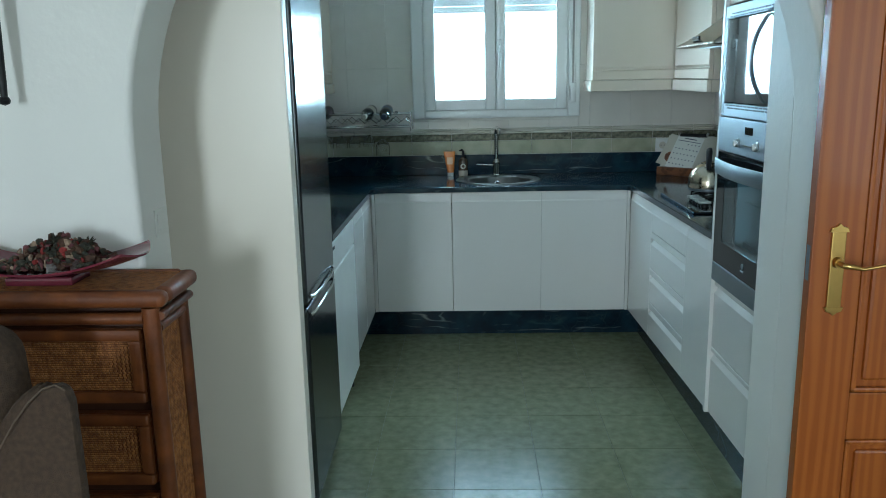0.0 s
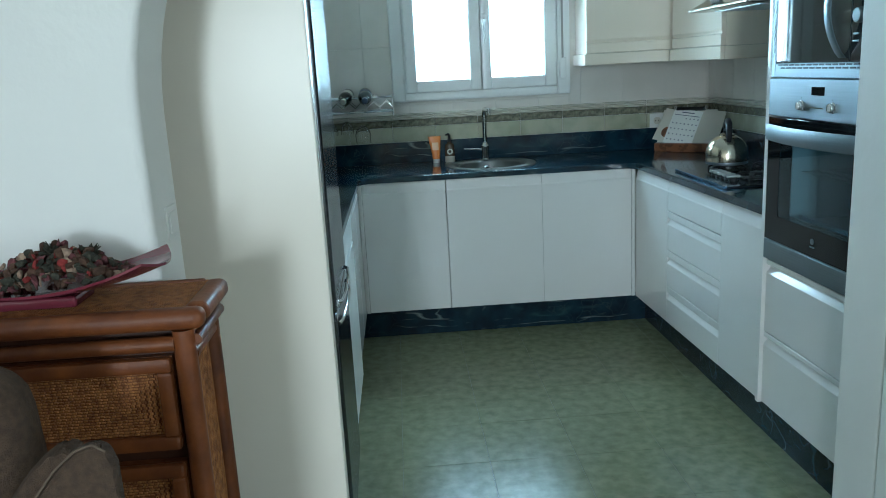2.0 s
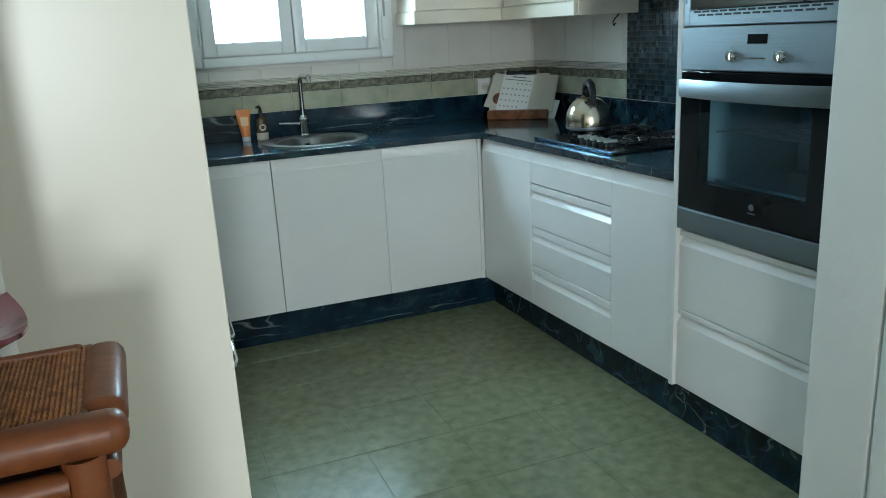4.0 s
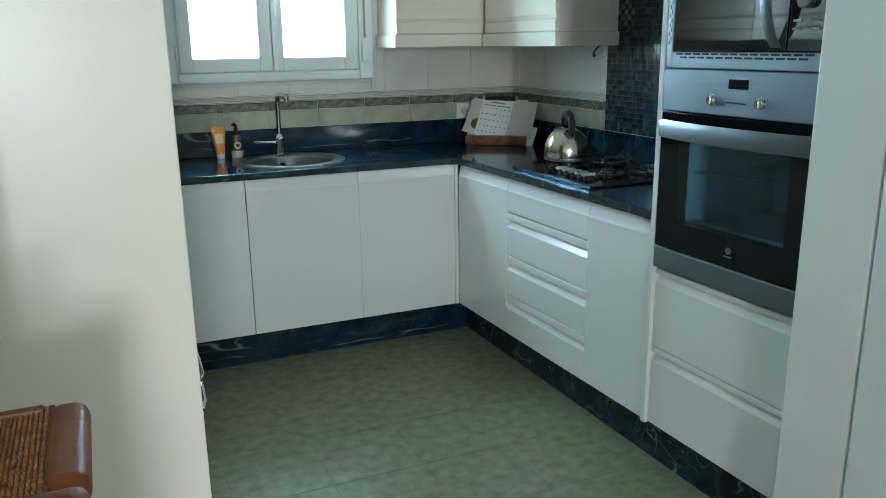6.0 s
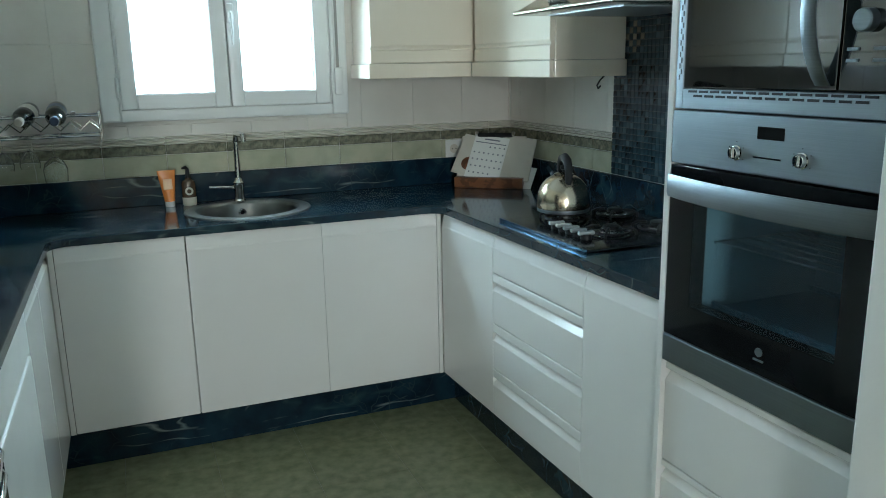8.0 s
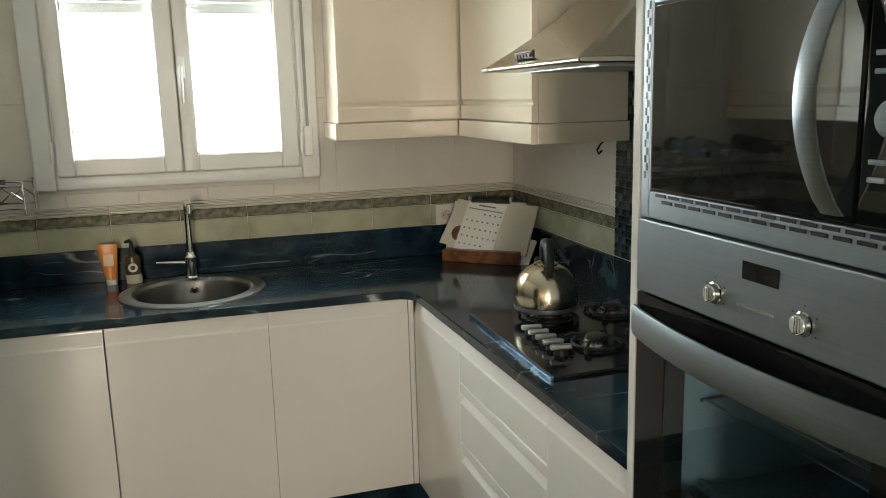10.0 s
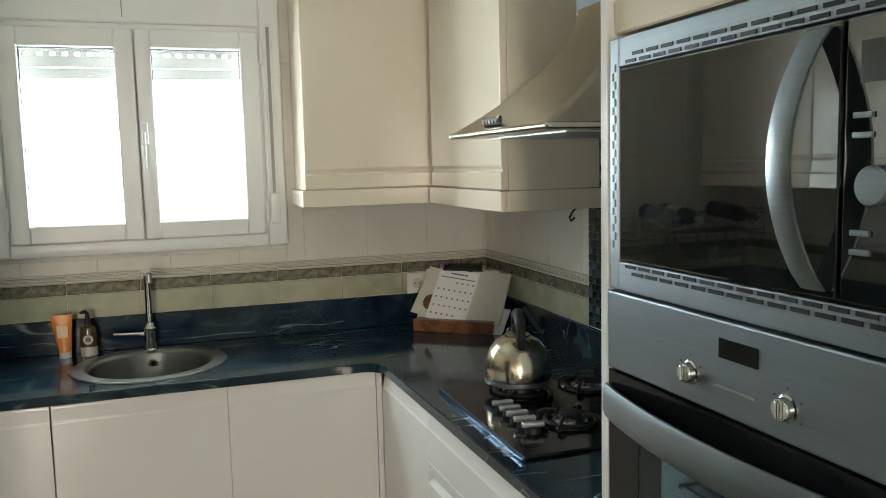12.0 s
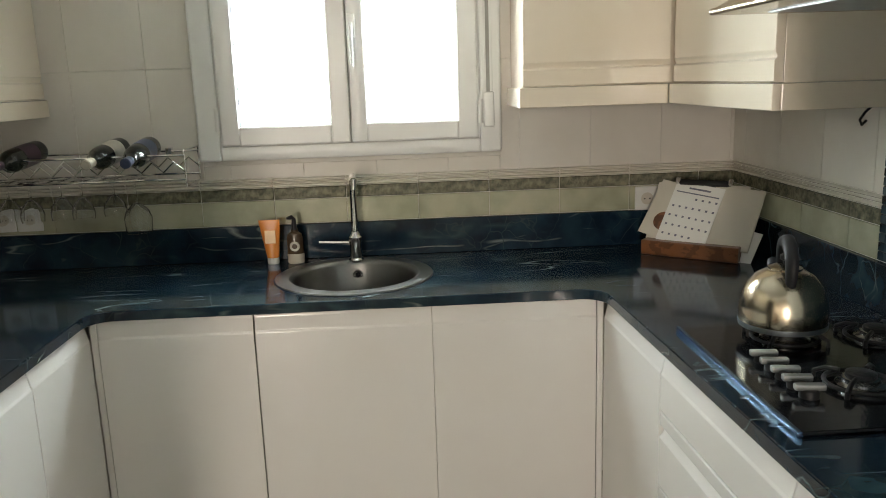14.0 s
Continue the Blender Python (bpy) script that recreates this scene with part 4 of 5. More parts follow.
part("lid_knob", lathe([(0, 0.150), (0.006, 0.150), (0.006, 0.158), (0.013, 0.162), (0.013, 0.171), (0.006, 0.176), (0, 0.176)], KM, 18), PLAST, ke)
kd = Vector((math.cos(radians(74)), math.sin(radians(74)), 0))       # towards the spout
KV = KM.translation
pts = [KV + kd * a + Vector((0, 0, z)) for a, z in ((-0.064, 0.105), (-0.070, 0.130), (-0.067, 0.160), (-0.046, 0.186), (-0.005, 0.197), (0.030, 0.190), (0.048, 0.173), (0.056, 0.145), (0.056, 0.114))]
part("handle", tube(pts, [0.008, 0.010, 0.011, 0.012, 0.012, 0.012, 0.011, 0.010, 0.009], 12, flat=1.35), PLAST, ke)
part("spout", cyl(KV + kd * 0.080 + Vector((0, 0, 0.065)), KV + kd * 0.125 + Vector((0, 0, 0.108)), 0.022, 0.015, 20), KETT, ke)
part("whistle", cyl(KV + kd * 0.123 + Vector((0, 0, 0.106)), KV + kd * 0.137 + Vector((0, 0, 0.119)), 0.017, 0.016, 20), PLAST, ke)

# ---- cooker hood ----
hd = thing("cooker_hood", (1.25, 3.82, 1.61), "brushed steel chimney cooker hood over the hob", "cooker hood")


def canopy():
    """A four-sided flare, concave, from the lip up to the chimney."""
    bm = bmesh.new()
    rings = []
    for k in range(15):
        a = k / 14
        e = (1 - a) ** 1.75
        x0, y0, y1 = 1.285 + (0.985 - 1.285) * e, 3.685 + (3.52 - 3.685) * e, 3.955 + (4.125 - 3.955) * e
        z = 1.640 + 0.315 * a
        r = 0.014
        rings.append([bm.verts.new(p) for p in ((WE - 0.003, y1, z), (x0 + r, y1, z), (x0, y1 - r, z), (x0, y0 + r, z), (x0 + r, y0, z), (WE - 0.003, y0, z))])
    for a, b in zip(rings, rings[1:]):
        for k in range(6):
            j = (k + 1) % 6
            bm.faces.new((a[k], a[j], b[j], b[k]))
    bm.faces.new(rings[0]), bm.faces.new(rings[-1])
    bmesh.ops.recalc_face_normals(bm, faces=bm.faces)
    return bm


part("canopy", canopy(), HOODS, hd)
part("lip", box(0.978, WE - 0.003, 3.512, 4.132, 1.626, 1.641, 0.007, seg=3), HOODS, hd)
part("filter", box(1.07, 1.45, 3.60, 4.04, 1.622, 1.6255), SATIN, hd)
part("chimney", box(1.285, WE - 0.003, 3.685, 3.955, 1.94, 2.498, 0.003), STEEL, hd)
for k in range(5):
    part("button", cyl((1.003, 3.905 - 0.02 * k, 1.664), (0.994, 3.905 - 0.02 * k, 1.660), 0.006, n=12), CHROME, hd)
part("button_strip", box(0.999, 1.006, 3.81, 3.92, 1.653, 1.672, 0.001), PLAST, hd)

# ---- small fittings ----


def socket(x, z, gang, name="socket"):
    o = thing(name, (x, WN - 0.004, z), "cream plastic wall socket on the tiles", "socket", "sockets")
    for k in range(gang):
        cx = x + 0.046 * (2 * k - gang + 1) if gang > 1 else x
        w = 0.044
        p = part("plate", box(cx - w, cx + w, WN - 0.013, WN - 0.004, z - w, z + w, 0.004), WPLAST, o)
        part("well", cyl((cx, WN - 0.0142, z), (cx, WN - 0.012, z), 0.022, n=24), CARD, p)
        for d in (-0.0095, 0.0095):
            part("hole", cyl((cx + d, WN - 0.0150, z), (cx + d, WN - 0.0135, z), 0.003, n=10), PLAST, p)


socket(1.180, 1.066, 1)
socket(-1.05, 1.082, 2)
hk = thing("wall_hook", (1.48, 4.335, 1.36), "small black wire hook under the wall cabinet", "hook")
part("hook", tube([(1.49, 4.33, 1.412), (1.47, 4.33, 1.395), (1.46, 4.335, 1.375), (1.472, 4.345, 1.362), (1.486, 4.35, 1.372)], 0.0035, 8), PLAST, hk)

# wine rack on the wall, bottles lying in it, glasses hanging under it
RK0, RK1, RYF, RYB = -1.10, -0.400, 4.965, 5.150
rk = thing("wine_rack", (-0.75, 5.06, 1.20), "chrome wire wine rack on the tiled wall", "wine rack")
for y in (RYF, RYB):
    part("top_wire", cyl((RK0, y, 1.300), (RK1, y, 1.300), 0.0035, n=8), CHROME, rk)
    part("low_wire", cyl((RK0, y, 1.222), (RK1, y, 1.222), 0.0035, n=8), CHROME, rk)
    zig = [(RK0 + 0.035 * k, y, 1.278 if k % 2 else 1.246) for k in range(int((RK1 - RK0) / 0.035) + 1)]
    part("wave_wire", tube(zig, 0.003, 6), CHROME, rk)
for x in (RK0, RK1):
    part("end_hoop", tube([(x, RYB, 1.20), (x, RYB, 1.315), (x, RYF, 1.315), (x, RYF, 1.20), (x, RYB, 1.20)], 0.0035, 8), CHROME, rk)
for x in [g + d for g in (-1.01, -0.925, -0.84, -0.755, -0.67, -0.578) for d in (-0.02, 0.02)]:
    part("glass_rail", cyl((x, RYF, 1.222), (x, RYB + 0.018, 1.222), 0.003, n=8), CHROME, rk)
for x in (-1.0, -0.5):
    part("wall_bracket", box(x - 0.01, x + 0.01, RYB - 0.004, WN - 0.004, 1.29, 1.312, 0.002), CHROME, rk)


def bottle(x, tilt, glass, band, label):
    b = thing("wine_bottle", (x, 4.99, 1.30), label, "bottle", "bottles in the wire rack")
    m = Matrix.Translation((x, 5.135, 1.318)) @ Matrix.Rotation(radians(tilt), 4, "Z") @ Matrix.Rotation(radians(96), 4, "X")
    prof = [(0, 0.012), (0.03, 0.0), (0.036, 0.004), (0.0375, 0.012), (0.0375, 0.165), (0.034, 0.190), (0.022, 0.212), (0.0145, 0.228), (0.0140, 0.27)]
    part("body", lathe(prof, m, 28), glass, b)
    part("capsule", lathe([(0.0146, 0.236), (0.0150, 0.262), (0.0165, 0.264), (0.0165, 0.283), (0.013, 0.286), (0, 0.286)], m, 20), band, b)
    part("label", lathe([(0.0379, 0.055), (0.0380, 0.056), (0.0380, 0.140), (0.0379, 0.141)], m, 28), band, b)


bottle(-0.655, -3, BOTG, LABEL, "dark green wine bottle with a pale label and capsule")
bottle(-0.555, 1, BOTG, BLUEB, "dark blue wine bottle with a blue label and capsule")
bottle(-0.930, -4, BOTG, mat("plum_label", (0.06, 0.03, 0.05), 0.4), "dark wine bottle with a plum label and capsule")


def wine_glass(x, y, r, h):
    g = thing("wine_glass", (x, y, 1.218 - h), "clear stem glass hanging upside down from the rack", "glass", "glasses under the wire rack")
    m = Matrix.Translation((x, y, 1.228)) @ Matrix.Rotation(math.pi, 4, "X")
    part("foot", lathe([(0.0, 0.0), (r * 0.85, 0.0), (r * 0.85, 0.0015), (0.006, 0.006), (0.0, 0.006)], m, 24), STEMG, g)
    part("stem", lathe([(0.0, 0.006), (0.005, 0.007), (0.0035, 0.03), (0.0045, h * 0.45), (0, h * 0.45)], m, 14), STEMG, g)
    z = h * 0.45
    part("bowl", lathe([(0, z), (0.012, z + 0.002), (r * 0.8, z + 0.025), (r, z + 0.05), (r * 0.92, h), (r * 0.86, h), (r * 0.93, z + 0.05), (r * 0.73, z + 0.029), (0.010, z + 0.005), (0, z + 0.005)], m, 28), STEMG, g)


for x, y, r, h in ((-1.01, 5.05, 0.038, 0.135), (-0.925, 5.02, 0.038, 0.135), (-0.84, 5.05, 0.038, 0.135), (-0.755, 5.01, 0.037, 0.13), (-0.67, 5.06, 0.038, 0.13), (-0.578, 5.0, 0.045, 0.18)):
    wine_glass(x, y, r, h)

# ---- living room: chest of drawers ----
DX0, DX1, DYF, DYB, DTOP = -1.62, -0.771, 1.880, 2.119, 1.036
ch = thing("chest_of_drawers", ((DX0 + DX1) / 2, 1.99, -0.004), "dark reddish cane chest of drawers with woven panels", "chest of drawers")
top = part("top", box(DX0 + 0.025, DX1 - 0.025, DYF + 0.022, DYB - 0.002, 0.998, DTOP - 0.006), CANE, ch)
for p in ((DX0 - 0.012, DX1 + 0.012, DYF - 0.012, DYF + 0.034), (DX1 - 0.034, DX1 + 0.012, DYF + 0.0345, DYB - 0.005), (DX0 - 0.012, DX0 + 0.034, DYF + 0.0345, DYB - 0.005)):
    part("edge_strip", box(*p, DTOP - 0.040, DTOP, 0.017, seg=4), CANE, ch)
part("back_strip", box(DX0 + 0.0345, DX1 - 0.0345, DYB - 0.02, DYB - 0.005, DTOP - 0.034, DTOP, 0.005), CANE, ch)
part("under_rod", cyl((DX1 - 0.012, DYF + 0.02, DTOP - 0.066), (DX1 - 0.012, DYB - 0.02, DTOP - 0.066), 0.011, n=14), CANE, ch)
for px in (DX0 + 0.035, DX1 - 0.035):
    for py in (DYF + 0.022, DYB - 0.03):
        part("leg", cyl((px, py, -0.004), (px, py, 0.992), 0.021, 0.021, 18), CANE, ch)
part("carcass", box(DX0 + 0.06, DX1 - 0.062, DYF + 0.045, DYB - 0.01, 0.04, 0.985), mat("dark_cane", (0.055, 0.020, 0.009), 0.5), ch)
part("rail", cyl((DX0 + 0.05, DYF + 0.016, 0.966), (DX1 - 0.05, DYF + 0.016, 0.966), 0.015, n=14), CANE, ch)
part("side_rail", cyl((DX1 - 0.030, DYF + 0.04, 0.935), (DX1 - 0.030, DYB - 0.04, 0.935), 0.014, n=14), CANE, ch)
part("side_rail", cyl((DX1 - 0.030, DYF + 0.04, 0.06), (DX1 - 0.030, DYB - 0.04, 0.06), 0.014, n=14), CANE, ch)


def weave(o, u, v, nu, nv, w, h, out, fan=False):
    """Cane strips over and under one another, as one mesh; o is a corner, u and v unit vectors."""
    o, u, v, out = Vector(o), Vector(u), Vector(v), Vector(out)
    bm = bmesh.new()
    du, dv = w / nu, h / nv
    for i in range(nu):
        for j in range(nv):
            c = o + u * (du * (i + 0.5 + (0.25 if fan and j % 2 else 0))) + v * (dv * (j + 0.5))
            if fan:
                flip = w / 2 - abs((i + 0.5) / nu - 0.5) * w < h / 2 - abs((j + 0.5) / nv - 0.5) * h
            else:
                flip = (i + j) % 2
            a, b = (u * du * 0.46, v * dv * 0.34) if not flip else (u * du * 0.34, v * dv * 0.46)
            q = [bm.verts.new(c + a * s + b * t + out * e) for s, t, e in ((-1, -1, 0), (1, -1, 0), (1, 1, 0), (-1, 1, 0))]
            hi = [bm.verts.new(c + a * s * 0.55 + b * t * 0.8 + out * 0.0022) for s, t in ((-1, -1), (1, -1), (1, 1), (-1, 1))]
            bm.faces.new(hi)
            for k in range(4):
                bm.faces.new((q[k], q[(k + 1) % 4], hi[(k + 1) % 4], hi[k]))
    bmesh.ops.recalc_face_normals(bm, faces=bm.faces)
    return bm


tw = part("woven_top", weave((DX0 + 0.03, DYF + 0.024, DTOP - 0.0062), (1, 0, 0), (0, 1, 0), 150, 36, DX1 - DX0 - 0.06, DYB - DYF - 0.03, (0, 0, 1)), WICK, ch, kind="stuff")
sx = DX1 - 0.036
part("side_board", box(sx - 0.006, sx, DYF + 0.045, DYB - 0.052, 0.07, 0.925), CANE, ch)
part("woven_side", weave((sx + 0.0005, DYF + 0.045, 0.07), (0, 1, 0), (0, 0, 1), 28, 190, DYB - DYF - 0.10, 0.855, (1, 0, 0)), WICK, ch, kind="stuff")
for z0, z1 in ((0.748, 0.938), (0.528, 0.718), (0.308, 0.498), (0.088, 0.278)):
    x0, x1 = DX0 + 0.062, DX1 - 0.064
    dr = part("drawer", box(x0, x1, DYF + 0.028, DYF + 0.044, z0, z1), CANE, ch)
    g = bmesh.new()
    for bx in ((x0, x1, z0, z0 + 0.03), (x0, x1, z1 - 0.03, z1), (x0, x0 + 0.03, z0 + 0.028, z1 - 0.028), (x1 - 0.03, x1, z0 + 0.028, z1 - 0.028)):
        box(bx[0], bx[1], DYF + 0.010, DYF + 0.030, bx[2], bx[3], 0.007, g)
    part("drawer_frame", g, CANE, dr)
    part("woven_panel", weave((x0 + 0.03, DYF + 0.0275, z0 + 0.03), (1, 0, 0), (0, 0, 1), 64, 22, x1 - x0 - 0.06, z1 - z0 - 0.06, (0, -1, 0), True), WICK, dr, kind="stuff")
    part("pull", tube([((x0 + x1) / 2 - 0.05, DYF + 0.012, (z0 + z1) / 2), ((x0 + x1) / 2 - 0.03, DYF - 0.012, (z0 + z1) / 2), ((x0 + x1) / 2 + 0.03, DYF - 0.012, (z0 + z1) / 2), ((x0 + x1) / 2 + 0.05, DYF + 0.012, (z0 + z1) / 2)], 0.008, 10), CANE, dr)

# ---- dish of dried flowers ----
BX, BY, BZ = -1.10, 2.0, DTOP - 0.003
bo = thing("glass_dish", (BX, BY, BZ), "plum coloured glass dish with upturned corners on the chest", "dish")


def dish_z(a, b):
    """Height of the dish over its foot at a share of its half width and depth."""
    return 0.020 + 0.046 * abs(a) ** 2.1 + 0.016 * b * b


def dish():
    bm = bmesh.new()
    n, hx, hy, th = 22, 0.255, 0.098, 0.005
    top, bot = [], []
    for i in range(n + 1):
        for j in range(n + 1):
            a, b = 2 * i / n - 1, 2 * j / n - 1
            x, y = hx * a * (1 - 0.10 * b * b), hy * b * (1 - 0.12 * a * a)
            z = dish_z(a, b)
            top.append(bm.verts.new((BX + x, BY + y, BZ + z + th)))
            bot.append(bm.verts.new((BX + x, BY + y, BZ + z)))
    ix = lambda i, j: i * (n + 1) + j
    for i in range(n):
        for j in range(n):
            bm.faces.new([top[ix(*p)] for p in ((i, j), (i + 1, j), (i + 1, j + 1), (i, j + 1))])
            bm.faces.new([bot[ix(*p)] for p in ((i, j), (i, j + 1), (i + 1, j + 1), (i + 1, j))])
    ring = [(i, 0) for i in range(n)] + [(n, j) for j in range(n)] + [(i, n) for i in range(n, 0, -1)] + [(0, j) for j in range(n, 0, -1)]
    for p, q in zip(ring, ring[1:] + ring[:1]):
        bm.faces.new((top[ix(*p)], top[ix(*q)], bot[ix(*q)], bot[ix(*p)]))
    bmesh.ops.recalc_face_normals(bm, faces=bm.faces)
    return bm


part("plate", dish(), BOWL, bo)
part("foot", prism([(BX - 0.085, BY - 0.05), (BX + 0.085, BY - 0.05), (BX + 0.085, BY + 0.05), (BX - 0.085, BY + 0.05)], "z", BZ, BZ + 0.022, bev=0.006), BOWL, bo)
rnd = random.Random(4)
po = thing("dried_flowers", (BX, BY, BZ + 0.03), "heap of dried petals, bark and seed heads in the dish", "potpourri", kind="stuff")
heaps = [bmesh.new() for _ in POT]
for k in range(420):
    a, r = rnd.uniform(0, 2 * math.pi), math.sqrt(rnd.random())
    x, y = BX + 0.030 + 0.155 * r * math.cos(a), BY + 0.066 * r * math.sin(a)
    top_z = 0.028 + 0.088 * max(0, 1 - ((x - BX - 0.040) / 0.16) ** 2 - ((y - BY) / 0.085) ** 2)
    z = BZ + max(dish_z((x - BX) / 0.255, (y - BY) / 0.098) + 0.013, 0.024 + (top_z - 0.028) * rnd.uniform(0.55, 1.0)) + rnd.uniform(0, 0.006)
    kind = rnd.choices(range(5), (5, 4, 1.4, 1.6, 2.4))[0]
    s = rnd.uniform(0.007, 0.017) * (0.8 if kind in (2, 3) else 1.0)
    m = Matrix.Translation((x, y, z)) @ Euler([rnd.uniform(0, 6.3) for _ in range(3)]).to_matrix().to_4x4() @ Matrix.Diagonal((s, s * rnd.uniform(0.5, 1), s * rnd.uniform(0.25, 0.6), 1))
    r0 = bmesh.ops.create_icosphere(heaps[kind], subdivisions=1, radius=1.0, matrix=m)
    for v in r0["verts"]:
        v.co += Vector([rnd.uniform(-1, 1) * s * 0.22 for _ in range(3)])
for q in range(2):
    cx, cy = BX + (0.035, 0.095)[q], BY + (0.0, 0.02)[q]
    for k in range(34):
        d = Vector((rnd.gauss(0, 1), rnd.gauss(0, 1), abs(rnd.gauss(0, 1)) + 0.2)).normalized()
        c = Vector((cx, cy, BZ + 0.098 - 0.012 * q))
        cyl(c, c + d * rnd.uniform(0.018, 0.030), 0.0045, 0.001, 5, heaps[1])
for k, h in enumerate(heaps):
    part(("bark_pieces", "seed_heads", "red_petals", "wood_chips", "dried_blooms")[k], h, POT[k], po, smooth=False, kind="stuff")

# ---- sofa ----
so = thing("sofa", (-1.55, 1.35, -0.004), "dark brown fabric sofa with rounded arms and piping", "sofa")


def pillow(x0, x1, y0, y1, z0, z1, r, puff=0.0):
    bm = box(x0, x1, y0, y1, z0, z1, r, seg=5)
    bmesh.ops.subdivide_edges(bm, edges=[e for e in bm.edges if e.calc_length() > 0.12], cuts=5, use_grid_fill=True)
    c, h = Vector(((x0 + x1) / 2, (y0 + y1) / 2, (z0 + z1) / 2)), Vector(((x1 - x0) / 2, (y1 - y0) / 2, (z1 - z0) / 2))
    for v in bm.verts:
        d = [(v.co[i] - c[i]) / h[i] for i in range(3)]
        for i in range(3):
            j, k = (i + 1) % 3, (i + 2) % 3
            v.co[i] += puff * d[i] * max(0, 1 - d[j] ** 2) * max(0, 1 - d[k] ** 2)
        v.co += Vector((0, 0, 0.004)) * noise.noise(v.co * 7)
    return bm


def arm_shape(d):
    """Outline of the arm's face, grown by d."""
    return [(-1.09 - d, 0.10), (-0.812 + d * 0.3, 0.10), (-0.808 + d * 0.3, 0.60), (-0.810 + d * 0.3, 0.915), (-0.818, 0.942 + d), (-0.836, 0.954 + d), (-0.862 - d * 0.3, 0.945 + d),
            (-0.894 - d * 0.7, 0.917 + d * 0.7), (-0.927 - d, 0.876 + d * 0.4), (-0.963 - d, 0.822), (-1.0 - d, 0.74), (-1.04 - d, 0.58), (-1.07 - d, 0.35)]


part("arm_front", prism(arm_shape(0.0), "y", 1.505, 1.54, bev=0.012), SOFA, so)
part("arm", prism([(x - 0.06, z - 0.02) for x, z in arm_shape(0.0)], "y", 1.5405, 1.60, bev=0.02), SOFA, so)
part("piping", tube([(x, 1.506, z) for x, z in arm_shape(0.001)[4:]], 0.0018, 8), PIPING, so)
part("back_rest", pillow(-1.75, -0.975, 1.545, 1.70, 0.12, 1.035, 0.07, 0.02), SOFA, so)
part("seat", pillow(-1.9, -1.115, 1.0, 1.54, 0.10, 0.45, 0.06, 0.02), SOFA, so)
for px in (-1.85, -0.9):
    for py in (1.56, 1.62):
        part("foot", cyl((px, py, -0.004), (px, py, 0.13), 0.03, n=14), PLAST, so)

# ---- wall ornament ----
wo = thing("wall_ornament", (-1.18, 2.05, 1.46), "black wrought iron ornament hanging on the wall", "wall ornament")
part("rod", tube([(-1.190, 2.05, 2.1), (-1.186, 2.05, 1.9), (-1.182, 2.05, 1.7), (-1.180, 2.05, 1.52), (-1.180, 2.05, 1.485)], [0.016, 0.018, 0.017, 0.010, 0.008], 12), IRON, wo)
part("tip", lathe([(0, -0.012), (0.011, -0.008), (0.014, 0), (0.010, 0.009), (0, 0.012)], Matrix.Translation((-1.180, 2.05, 1.481)), 16), IRON, wo)
part("wall_hook", tube([(-1.190, 2.05, 2.08), (-1.190, 2.08, 2.10), (-1.190, 2.123, 2.10)], 0.006, 8), IRON, wo)
sw = thing("light_switch", (ARCH_L, 2.235, 1.10), "cream rocker switch on the inside of the arch", "switch")
part("plate", box(ARCH_L - 0.001, ARCH_L + 0.004, 2.215, 2.29, 1.10, 1.175, 0.0015), PAINT, sw)
part("rocker", box(ARCH_L + 0.004, ARCH_L + 0.007, 2.228, 2.277, 1.113, 1.162, 0.0015), PAINT, sw)

# ---- door leaf folded back against the wall ----
LX0, LX1, LY0, LY1 = 0.808, 1.63, 2.045, 2.083
dl = thing("door_1", ((LX0 + LX1) / 2, 2.064, 0.0), "open orange pine panel door folded back against the wall", "door", kind="structure")
part("stile", box(LX0, LX0 + 0.125, LY0, LY1, 0.008, 2.05, 0.003), PINE, dl)
part("stile", box(LX1 - 0.125, LX1, LY0, LY1, 0.008, 2.05, 0.003), PINE, dl)
for z0, z1 in ((0.008, 0.20), (0.57, 0.70), (1.93, 2.05)):
    part("cross_rail", box(LX0 + 0.1255, LX1 - 0.1255, LY0 + 0.001, LY1 - 0.001, z0, z1, 0.003), PINE, dl)
for z0, z1 in ((0.201, 0.569), (0.701, 1.929)):
    part("panel", box(LX0 + 0.126, LX1 - 0.126, LY0 + 0.013, LY1 - 0.013, z0, z1), PINE, dl)
    part("raised_field", box(LX0 + 0.155, LX1 - 0.155, LY0 + 0.004, LY1 - 0.004, z0 + 0.03, z1 - 0.03, 0.009), PINE, dl)
    g = bmesh.new()
    for b in ((LX0 + 0.126, LX1 - 0.126, z0, z0 + 0.014), (LX0 + 0.126, LX1 - 0.126, z1 - 0.014, z1), (LX0 + 0.126, LX0 + 0.140, z0, z1), (LX1 - 0.140, LX1 - 0.126, z0, z1)):
        box(b[0], b[1], LY0 - 0.001, LY0 + 0.014, b[2], b[3], 0.005, g)
    part("moulding", g, PINE, dl)
hz = 1.028
ha = part("door_handle", box(LX0 + 0.044, LX0 + 0.080, LY0 - 0.006, LY0 + 0.002, hz - 0.10, hz + 0.10, 0.003), BRASS, dl, "polished brass lever on a long plate")
for z, s in ((hz + 0.10, 1), (hz - 0.10, -1)):
    part("plate_end", prism([(LX0 + 0.038, z - s * 0.004), (LX0 + 0.044, z + s * 0.008), (LX0 + 0.054, z + s * 0.010), (LX0 + 0.062, z + s * 0.018), (LX0 + 0.070, z + s * 0.010), (LX0 + 0.080, z + s * 0.008), (LX0 + 0.086, z - s * 0.004)][::s], "y", LY0 - 0.007, LY0 + 0.002, bev=0.001), BRASS, ha)
